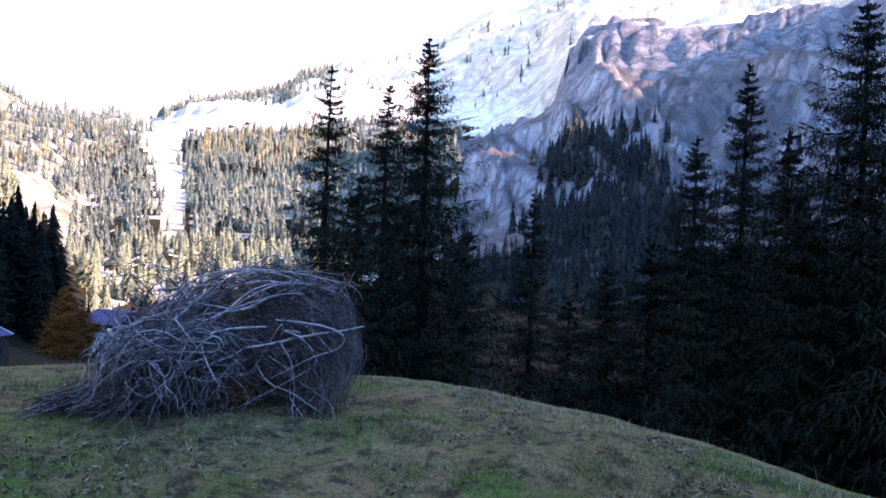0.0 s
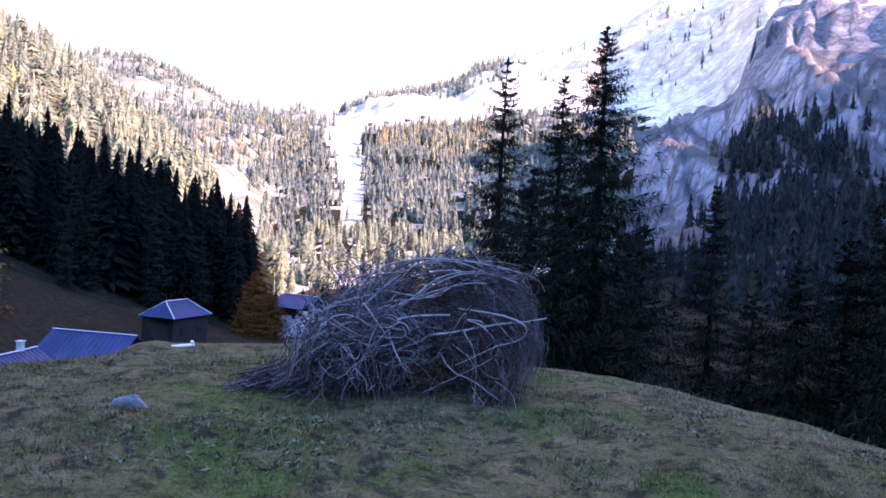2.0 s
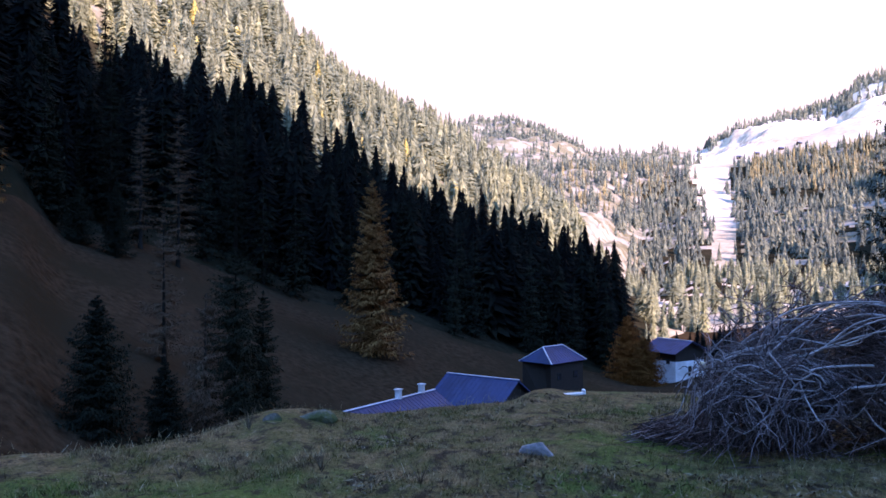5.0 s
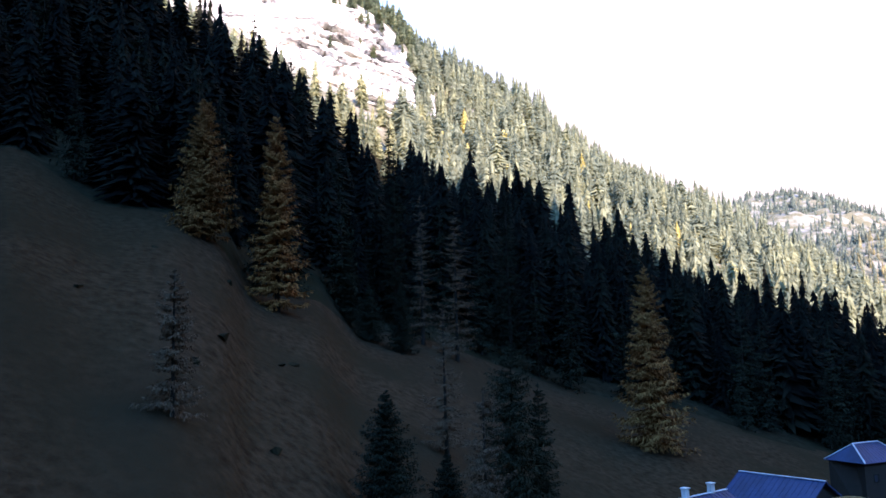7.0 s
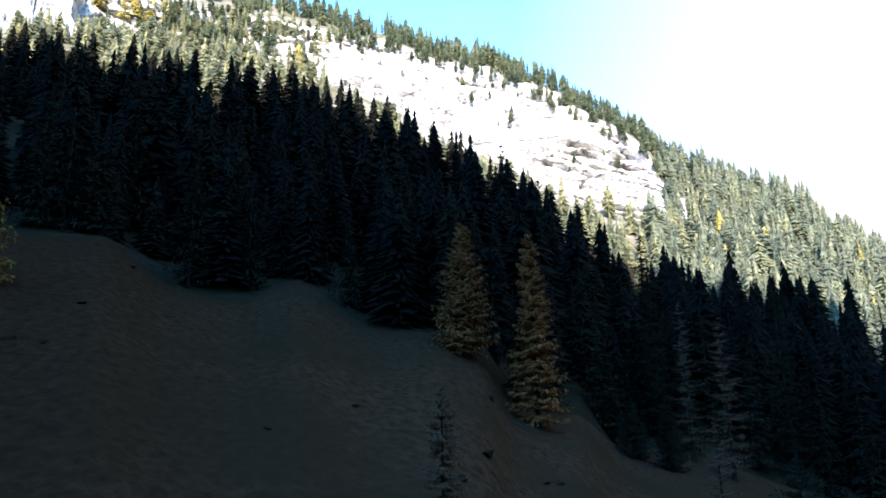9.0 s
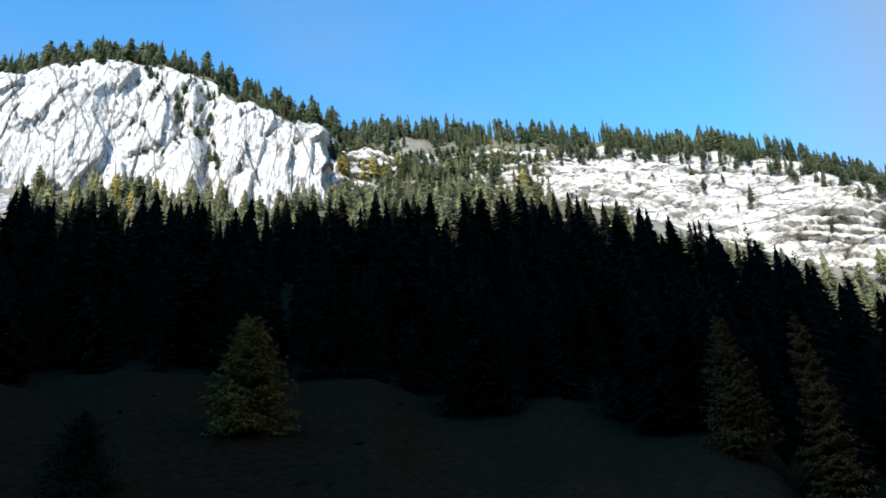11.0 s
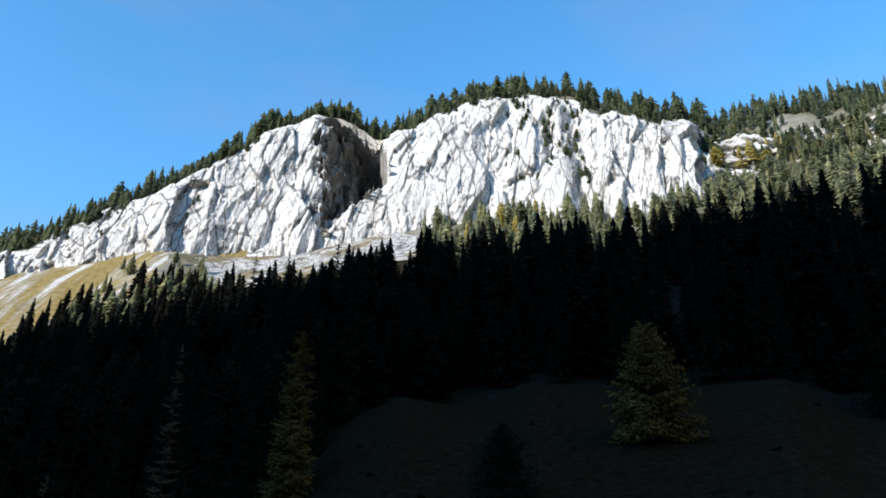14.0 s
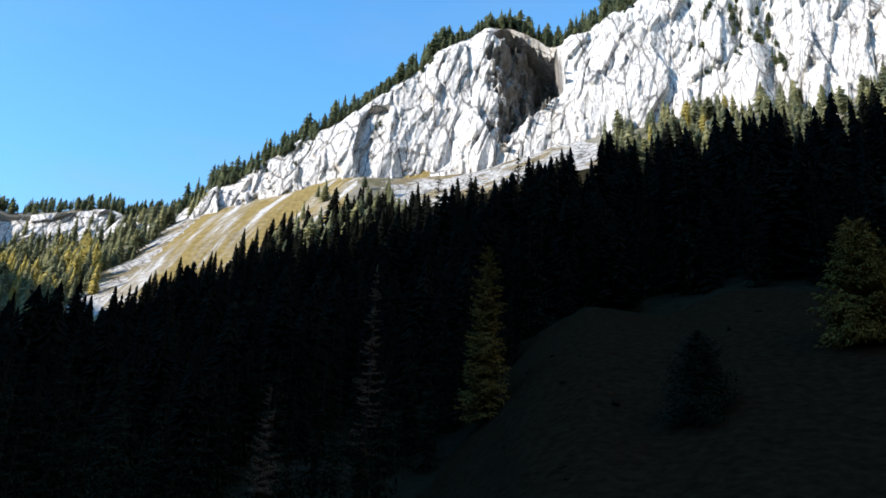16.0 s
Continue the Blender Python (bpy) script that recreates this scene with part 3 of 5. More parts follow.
def run_middle(k, f):
    """Yaw of the middle of the cleared run, from its foot to the pasture above."""
    u = {B_: 0.3 * f, T_: 0.3, R_: 0.3 + 0.3 * f, D_: 0.6 + 0.4 * f}.get(k, 0.0)
    return 18.5 + 1.3 * u


def run_half(k, f):
    u = {B_: 0.3 * f, T_: 0.3, R_: 0.3 + 0.3 * f, D_: 0.6 + 0.4 * f}.get(k, 0.0)
    return 0.75 + 0.75 * u


# ---- the land: one sheet from the knoll to the far peaks ----
AZ = np.unique(np.r_[np.arange(-180, -36, 1.5), np.arange(-36, 171, 0.31), np.arange(170, 180.1, 1.5), 180.0])
SPLITS = [(C_, 26), (F_, 26), (W_, 24), (S_, 44), (B_, 30), (T_, 6), (R_, 30), (D_, 34), (H_, 44)]
xs, ys, zs, kinds = [], [], [], []
rc, zc = CREST(AZ)
for f in np.r_[0.0, np.linspace(0.08, 1, 46)[:-1] ** 0.8]:
    x, y, z = knoll(rc * f, AZ)
    z = z * np.clip((1 - f) * 6, 0.35, 1) + zc * f ** 9
    xs.append(x), ys.append(y), zs.append(z), kinds.append((-1, f))
for k, n in SPLITS:
    for f in np.arange(n) / n:
        x, y, z = land(AZ, k, f)
        if k == C_:
            z = z + 0.35 * knoll(rc, AZ)[2] * (1 - f)
        if k == B_:
            # the cliff itself stands in front of this part
            back = np.clip((AZ - 57) / 2, 0, 1) * np.clip((172 - AZ) / 3, 0, 1) * np.sin(np.pi * f) * 11
            back = back + 84 * np.clip((AZ - 125.5) / 1.5, 0, 1) * np.clip((135.5 - AZ) / 1.5, 0, 1) * np.clip(f * 5, 0, 1)
            a = np.radians(AZ)
            x, y = x - back * np.sin(a), y + back * np.cos(a)
        xs.append(x), ys.append(y), zs.append(z), kinds.append((k, f))
a = np.radians(AZ)
for r, drop in ((2900, -100), (3600, -300), (4700, -420)):
    xs.append(-r * np.sin(a)), ys.append(r * np.cos(a)), zs.append(np.full(len(AZ), float(drop))), kinds.append((P_, 0))
verts, faces = sheet(np.array(xs), np.array(ys), np.array(zs))
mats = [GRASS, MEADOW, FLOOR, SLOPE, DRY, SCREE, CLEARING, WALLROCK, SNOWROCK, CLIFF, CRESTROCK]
index = []
for (k, f), x, y, z in zip(kinds[:-1], xs, ys, zs):
    g = fbm(x, y, 0, 30, 4, 60) * 0.5
    if k <= C_:
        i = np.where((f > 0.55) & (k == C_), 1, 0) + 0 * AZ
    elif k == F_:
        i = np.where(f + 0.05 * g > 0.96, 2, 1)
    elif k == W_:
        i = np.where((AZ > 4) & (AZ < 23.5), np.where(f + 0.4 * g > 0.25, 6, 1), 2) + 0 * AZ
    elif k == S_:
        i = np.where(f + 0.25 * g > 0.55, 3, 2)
        i = np.where((AZ > 4) & (AZ < 24) & (g > 0.12), 6, i)
        i = np.where((AZ > 142 + 5 * (1 - f) + 3 * g) & (f + 0.2 * g > 0.12), 4, i)
        i = np.where((AZ > 162.2 - 8 * f + 0.8 * g) & (f > 0.05), np.where(AZ > 164.2 - 8 * f + 0.8 * g, 3, 5), i)
        i = np.where((AZ > 117 + 10 * f) & (AZ < 141 + 3 * g) & (f + 0.15 * g > 0.4), 5, i)
    elif k in (B_, T_):
        i = np.where((AZ > 139 + 4 * g) & (f < 0.55 + 0.3 * g) & (k == B_), 4, 3)
        i = np.where((AZ > 58) & (AZ < 138) & (k == B_), 9, i)
    elif k == R_:
        i = np.full(len(AZ), 3)
    else:
        i = np.where(AZ > 20.5, 3, 8) if k == H_ else np.full(len(AZ), 3)
    far = (AZ > -7) & (AZ < 24)
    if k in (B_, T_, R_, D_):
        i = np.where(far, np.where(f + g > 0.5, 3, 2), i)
    # the cleared run down the far hill
    run = np.abs(AZ - run_middle(k, f) - 0.5 * g) < run_half(k, f) + 0.5 * g
    if k in (B_, T_, R_, D_):
        i = np.where(run & (AZ < 23), 6, i)
    if k == D_ or (k == H_ and f < 0.12):
        i = np.where((AZ > 9) & (AZ < 23) & ((f > 0.75) | (k == H_)), 6, i)
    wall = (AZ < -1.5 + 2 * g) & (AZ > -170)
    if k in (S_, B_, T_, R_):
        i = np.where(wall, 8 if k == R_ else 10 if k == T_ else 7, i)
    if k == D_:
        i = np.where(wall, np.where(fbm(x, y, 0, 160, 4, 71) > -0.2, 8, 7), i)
    index.append(i[:-1])
land_ob = tagged(mesh_object("ground", verts, faces, mats, np.concatenate(index).astype(int), True), "grassy knoll, valley meadows and mountain slopes in autumn", "ground", kind="structure")
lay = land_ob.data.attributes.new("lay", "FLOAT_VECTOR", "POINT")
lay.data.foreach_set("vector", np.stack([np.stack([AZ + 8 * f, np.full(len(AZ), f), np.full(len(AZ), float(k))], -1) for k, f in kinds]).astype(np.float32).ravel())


# ---- cliffs: limestone faces with cracks, ledges and a deep recess ----
def cliff_sheet(name, az0, az1, step, rows, mat, bedded, label):
    az = np.arange(az0, az1, step)
    r0, z0 = BASE(az)
    r1, z1 = BROW(az)
    xs, ys, zs, dark = [], [], [], []
    for f in np.linspace(-0.32, 1.0, rows):
        lean = np.clip(f, 0, 1) ** 1.6
        r = r0 + (r1 - r0) * lean + 10 * np.minimum(f, 0)
        z = z0 + (z1 - z0 + 2.6 * fbm(az, 0, 0, 1.7, 4, 170)) * f
        s = az * 6.8
        if bedded:
            q = z - 0.27 * s + 1.5 * fbm(s, 0, z, 14, 3, 79)
            ledge = fbm(s * 0.07, 0, q, 4.2, 4, 81)
            crack = np.exp(-(fbm(s * 0.05, 0, q, 6.0, 3, 82) / 0.13) ** 2) * np.clip(0.5 + fbm(s, 0, z, 30, 2, 86), 0, 1)
            d = 2.2 * ledge - 8.0 * crack + 2.0 * blocks(s * 0.4 + 0.3 * z, q, 3.2, 2.4, 11) + 1.3 * blocks(s, q, 3, 1.3, 12) + 5 * fbm(s, 0, z, 40, 2, 84)
            d = d - 2.5 * np.exp(-(fbm(s + 0.8 * z, 0, z * 0.25, 16, 3, 88) / 0.06) ** 2)
        else:
            w = s + 0.8 * fbm(s, 0, z, 18, 2, 90) + 0.1 * z
            v = z + 0.8 * fbm(s, 0, z, 15, 2, 96) - 0.15 * s
            d = 3.5 * fbm(w, 0, z * 0.22, 40, 2, 91, True) + 6.0 * blocks(w, v, 13, 48, 7) + 2.2 * blocks(w + 0.15 * z, v, 5.4, 24, 8) + 0.4 * blocks(w + 0.1 * z, v, 2.4, 9, 9) + 0.25 * fbm(w, 0, z * 0.3, 2.2, 3, 94, True)
            d = d - 4.6 * np.exp(-(fbm(w + 0.15 * z, 0, z * 0.15, 11, 3, 97) / 0.045) ** 2) * np.clip(0.5 + 1.5 * fbm(s, 0, z, 22, 2, 98), 0, 1)
            d = d - 1.5 * np.exp(-(fbm(w - 0.3 * z, 0, z * 0.3, 6, 3, 103) / 0.05) ** 2) * np.clip(0.5 + 1.5 * fbm(s, 0, z, 15, 2, 104), 0, 1)
            calm = np.clip((133.9 - az) / 0.8, 0, 1) * np.clip((az - 126.4) / 0.8, 0, 1)
            d = d * (1 - 0.1 * calm)
            # recess, buttress and gully
            right = 126.9 + 1.3 * f
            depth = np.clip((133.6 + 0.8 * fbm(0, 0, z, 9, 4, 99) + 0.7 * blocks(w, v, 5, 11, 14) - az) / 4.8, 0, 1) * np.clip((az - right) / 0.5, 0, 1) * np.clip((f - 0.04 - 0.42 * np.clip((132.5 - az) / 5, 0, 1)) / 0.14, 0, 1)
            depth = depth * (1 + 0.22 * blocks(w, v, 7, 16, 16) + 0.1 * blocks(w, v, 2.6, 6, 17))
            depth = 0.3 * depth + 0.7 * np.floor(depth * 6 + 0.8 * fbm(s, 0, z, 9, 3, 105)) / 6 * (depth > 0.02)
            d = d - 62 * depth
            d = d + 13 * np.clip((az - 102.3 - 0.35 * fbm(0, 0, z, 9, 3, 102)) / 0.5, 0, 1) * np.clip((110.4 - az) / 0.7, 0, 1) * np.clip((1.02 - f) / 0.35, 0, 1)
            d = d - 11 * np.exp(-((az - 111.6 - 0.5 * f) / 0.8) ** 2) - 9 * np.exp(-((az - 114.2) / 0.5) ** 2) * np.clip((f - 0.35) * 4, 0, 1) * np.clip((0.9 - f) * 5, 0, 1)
        # faces inside the recess get the rock that has shade in its colour
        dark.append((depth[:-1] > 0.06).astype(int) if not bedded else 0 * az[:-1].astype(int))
        edge = np.clip((az - az0) / 1.5, 0, 1) * np.clip((az1 - az) / 1.5, 0, 1)
        top = np.clip((1 - f) / (0.08 - (0 if bedded else 0.055 * calm)), 0.15, 1)
        r = r - d * edge * top
        a = np.radians(az)
        xs.append(-r * np.sin(a)), ys.append(r * np.cos(a)), zs.append(z)
    v, f = sheet(np.array(xs), np.array(ys), np.array(zs))
    return tagged(mesh_object(name, v, f, [mat, STAINED_SHADED], np.concatenate(dark[:-1])), label, "cliff", kind="structure")


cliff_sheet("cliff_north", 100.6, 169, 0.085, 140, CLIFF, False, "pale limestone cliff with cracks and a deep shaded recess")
cliff_sheet("cliff_bedded", 57.5, 102.5, 0.13, 100, BEDDED, True, "bedded pale limestone cliff in thin tilted ledges")


# ---- trees ----
def fins(a, b, width, up):
    """Narrow four-cornered blades from places a to b."""
    d = b - a
    side = np.cross(d, up)
    side /= np.linalg.norm(side, axis=-1, keepdims=True) + 1e-9
    m = a + d * 0.45
    w = (width * 0.5)[..., None] * side
    v = np.stack([a, m + w, b, m - w], -2).reshape(-1, 3)
    return v, np.arange(len(v)).reshape(-1, 4)


def crown_fins(rng, h, spread, whorls, arms, stations, droop=0.28, bare=0.08, blade=1.0, gap=0.0, slim=1.0, taper=0.8):
    """Whorls of drooping boughs that carry fans of twigs. All as blades."""
    A, B, W = [], [], []
    seed_turn = rng.random() * 6.28
    for i in range(whorls):
        u = ((i + rng.random()) / whorls) ** 0.86
        z_ = h * (bare + (0.985 - bare) * u)
        reach = spread * 1.5 * ((1 - u) ** taper * 0.95 + 0.03) * (0.55 + 0.45 * min(1, (u + 0.12) * 5)) ** slim
        n = max(3, int(arms * (0.6 + 0.4 * (1 - u)) + rng.random()))
        turn = rng.random() * 6.28
        for j in range(n):
            if rng.random() < gap:
                continue
            phi = turn + 6.283 * (j + rng.normal() * 0.18) / n
            z = min(h * 0.985, z_ + rng.normal() * 0.45 * h / whorls)
            L = reach * (0.5 + 0.62 * rng.random() ** 0.8 + 0.16 * math.sin(phi * 2 + seed_turn + 5 * u))
            out = np.array([np.cos(phi), np.sin(phi), 0.0])
            side = np.array([-np.sin(phi), np.cos(phi), 0.0])
            t = (np.arange(stations) + 0.4) / stations
            t = t + rng.normal(size=stations) * 0.03
            dz = 0.30 * u * t - droop * (1.2 - 0.75 * u) * np.sin(t * 2.2) + 0.06 * t ** 3
            p = out * (L * t)[:, None] + np.array([0, 0, z]) + np.outer(L * dz, [0, 0, 1])
            p0 = np.array([0, 0, z]) + 0 * p[:1]
            A.append(np.r_[p0, p[:-1]]), B.append(p), W.append(np.full(stations, 0.03 * L + 0.05))
            fine = stations > 6
            for s in (-1, 1):
                q = L * ((0.34 if fine else 0.40) * (1 - 0.72 * t) + 0.06) * (0.7 + 0.6 * rng.random(stations))
                tip = p + side * (s * q * 0.8)[:, None] + out * (q * 0.62)[:, None] - np.outer(q * (0.22 + 0.3 * rng.random(stations)), [0, 0, 1])
                A.append(p), B.append(tip), W.append(blade * ((0.02 * q + 0.03) if fine else (0.12 * q + 0.06)))
                if fine:
                    for at_, s2 in ((0.14, 1.0), (0.32, -0.8), (0.50, 0.9), (0.68, -0.8), (0.86, 0.7)):
                        mid_ = p + (tip - p) * (at_ + 0.06 * rng.normal(size=(stations, 1)))
                        q2 = q * (0.34 - 0.20 * at_) * (0.6 + 0.7 * rng.random(stations)) + 0.05
                        A.append(mid_), B.append(mid_ + (tip - p) * 0.14 + out * (q2 * s2 * 0.7)[:, None] - np.outer(q2 * (0.45 + 0.5 * rng.random(stations)), [0, 0, 1])), W.append(blade * (0.05 * q2 + 0.028))
            q = L * (0.13 if fine else 0.20) * (0.5 + rng.random(stations)) + 0.10
            A.append(p), B.append(p + out * (q * 0.25)[:, None] - np.outer(q, [0, 0, 1])), W.append(blade * ((0.04 * q + 0.03) if fine else (0.22 * q + 0.04)))
            A.append(p[-1:]), B.append(p[-1:] + out * L * 0.16 + np.array([0, 0, 0.02 * L])), W.append(np.array([0.02 * L + 0.05]))
    top = np.array([[0, 0, h * 0.955]])
    A.append(top), B.append(top + np.array([[0, 0, h * 0.045]])), W.append(np.array([0.16]))
    a, b, w = np.concatenate(A), np.concatenate(B), np.concatenate(W)
    return fins(a, b, w, np.array([0.13, 0.21, 1.0]) + rng.normal(size=a.shape) * 0.35)


def trunk_mesh(rng, h, r, sides=8, rings=7):
    v, f = [], []
    bend = rng.normal(size=2) * 0.004 * h
    for i in range(rings):
        u = i / (rings - 1)
        rad = r * (1 - u) ** 0.9 + 0.015 + 0.35 * r * max(0, 0.06 - u) / 0.06
        for j in range(sides):
            t = 6.283 * j / sides
            v.append((rad * math.cos(t) + bend[0] * math.sin(3 * u), rad * math.sin(t) + bend[1] * math.sin(2 * u), -0.6 + (h * 0.99 + 0.6) * u))
    for i in range(rings - 1):
        for j in range(sides):
            f.append((i * sides + j, i * sides + (j + 1) % sides, (i + 1) * sides + (j + 1) % sides, (i + 1) * sides + j))
    f.append(tuple(range((rings - 1) * sides, rings * sides)))
    return v, f


def tree(name, seed, h, spread, whorls, arms, stations, needles, label, category, **more):
    rng = np.random.default_rng(seed)
    top = tagged(new(name), label, category)
    v, f = trunk_mesh(rng, h, 0.011 * h + 0.04)
    mesh_object("trunk", v, f, [BARK], None, True, top)
    v, f = crown_fins(rng, h, spread, whorls, arms, stations, **more)
    mesh_object("crown", v, f, [needles], None, False, top)
    return top


def at(az, r, z, turn=0.0, size=1.0, wide=1.0):
    a = radians(az)
    return pose(-r * math.sin(a), r * math.cos(a), z, 0, 0, turn) @ Matrix.Diagonal((size * wide, size * wide, size, 1))


def place(ob, m):
    ob.matrix_basis = m
    return ob


def top_height(r, el):
    return EYE + r * math.tan(radians(el))


def stand(az, r):
    """Height of the land at a yaw and distance."""
    for k in range(len(LINES) - 1):
        r0, r1 = float(LINES[k](az)[0]), float(LINES[k + 1](az)[0])
        if r0 <= r <= r1:
            lo, hi = 0.0, 1.0
            for _ in range(30):
                m = (lo + hi) / 2
                x, y, z = land(az, k, m)
                lo, hi = (m, hi) if math.hypot(x, y) < r else (lo, m)
            return float(z)
    return 0.0


# spruces on the knoll's edge: yaw, distance, top's height angle, spread, whorls, thinness
NEAR = [(8.1, 36, 12.1, 2.7, 42, 0.12), (4.0, 41, 11.1, 2.9, 42, 0.05), (1.3, 37, 14.4, 3.7, 56, 0.0), (-6.6, 40, 3.8, 2.5, 32, 0.05), (-17.6, 33, 7.9, 3.0, 40, 0.05), (-20.7, 35, 12.8, 2.8, 46, 0.06), (-23.4, 30, 8.3, 2.6, 40, 0.0),
        (-27.6, 28, 16.2, 3.6, 54, 0.04), (-12.0, 30, -1.0, 2.4, 28, 0.0), (-14.9, 33, 0.6, 2.6, 30, 0.05), (-9.4, 36, -3.4, 2.2, 24, 0.05), (-31.5, 24, 14.0, 3.2, 44, 0.0), (5.8, 33, 4.5, 2.8, 36, 0.0), (-2.0, 33, 1.0, 2.4, 30, 0.0), (-24.8, 25, 3.0, 2.8, 34, 0.0), (-18.9, 27, 0.5, 2.7, 34, 0.0)]
for i, (az, r, el, spread, whorls, gap) in enumerate(NEAR):
    z = stand(az, r)
    h = top_height(r, el) - z
    t = tree("spruce_tree", 100 + i, h, spread, int(whorls * 1.15), 8, 7, SPRUCE, "tall dark green spruce on the shaded knoll edge", "spruce", gap=gap, bare=0.03)
    tagged(t, group="spruces beside the knoll")
    place(t, at(az, r, z))

# larches and young trees on the far meadow: yaw, distance, top, spread, kind, taper
LONE = [(118.5, 62, 14.0, 2.6, 2, 0.7), (56.4, 120, 10.0, 2.3, 1, 0.5), (58.8, 122, 11.5, 2.1, 1, 0.5), (43.1, 112, 5.9, 3.7, 0, 0.64), (74.0, 88, 17.9, 2.3, 0, 0.42), (69.0, 88, 17.0, 2.1, 0, 0.42), (75.8, 42, 6.4, 1.3, 1, 0.6), (57.3, 70, 3.5, 1.5, 1, 0.5), (54.6, 52, -2.2, 1.9, 1, 0.6), (133.4, 86, 20.0, 2.2, 4, 0.5),
        (107.9, 78, 20.4, 2.9, 4, 0.35), (141.7, 76, 18.2, 1.4, 1, 0.6), (148.4, 60, 9.1, 1.4, 1, 0.6), (61.5, 48, -2.2, 1.9, 2, 0.8), (52.7, 56, 1.0, 3.2, 2, 0.66), (50.8, 58, -2.0, 1.8, 2, 0.7), (57.3, 50, -6.5, 1.3, 2, 0.8), (62.6, 112, 5.2, 1.7, 2, 0.7),
        (60.3, 110, 5.3, 1.6, 2, 0.7), (60.6, 128, 14.9, 2.4, 2, 0.7), (64.0, 116, 8.2, 1.9, 2, 0.7), (25.1, 166, -3.9, 3.4, 3, 0.5), (24.0, 160, -5.4, 3.0, 3, 0.5), (52.6, 140, 13.3, 2.8, 2, 0.7)]
for i, (az, r, el, spread, kind, taper) in enumerate(LONE):
    z = stand(az, r)
    h = top_height(r, el) - z
    what = [("larch_tree", LARCH, "golden brown autumn larch on the shaded meadow", "larch", 0.12), ("young_larch", LARCHBARE, "thin half-bare young larch on the meadow", "larch", 0.62),
            ("spruce_tree", SPRUCE, "dark green spruce at the foot of the meadow", "spruce", 0.05), ("larch_tree", RUSSET, "russet larch at the dark wood's edge", "larch", 0.0), ("larch_tree", OLIVELARCH, "olive yellow autumn larch on the shaded meadow", "larch", 0.08)][kind]
    t = tree(what[0], 200 + i, h, spread, 44, 9, 7, what[1], what[2], what[3], gap=what[4], bare=0.05, droop=0.16 if kind in (0, 1, 4) else 0.28, slim=0.4, blade=(3.8, 1.3, 1.6, 2.6, 3.4)[kind], taper=taper)
    place(t, at(az, r, z))

# ---- the dark wood on the slope ----
rng = np.random.default_rng(7)
stock = []
for i in range(7):
    thin = [0.0, 0.05, 0.1, 0.02, 0.0, 0.15, 0.05][i]
    stock.append(tree("spruce_tree", 300 + i, 24.0, 2.9 + 0.3 * (i % 4), 27, 8, 4, SPRUCE, "dark spruce in the shaded wood on the slope", "spruce", gap=thin, bare=0.02, blade=1.7))
    tagged(stock[-1], group="spruces of the dark wood")
used = [False] * len(stock)
for row, (f, n, az0, az1) in enumerate(((0.02, 34, 25, 131), (0.0, 26, 131, 169), (0.08, 30, 25, 131), (0.10, 24, 131, 169), (0.5, 8, 40, 130), (0.95, 22, 40, 140))):
    for j in range(n):
        az = az0 + (az1 - az0) * (j + 0.5 + rng.normal() * 0.3) / n
        az = min(169.5, max(25.0, az))
        ff = min(0.99, max(0.0, f + rng.normal() * 0.04))
        x, y, z = (float(c) for c in land(az, W_, ff))
        size = (0.68, 0.55, 0.8, 0.6, 1.0, 1.12)[row] * (0.75 + 0.5 * rng.random())
        k = int(rng.integers(len(stock)))
        m = pose(x, y, z, 0, 0, rng.random() * 360) @ Matrix.Diagonal((size, size, size, 1))
        if not used[k]:
            place(stock[k], m)
            used[k] = True
        else:
            copy_thing(stock[k], Matrix.Identity(4)).matrix_basis = m


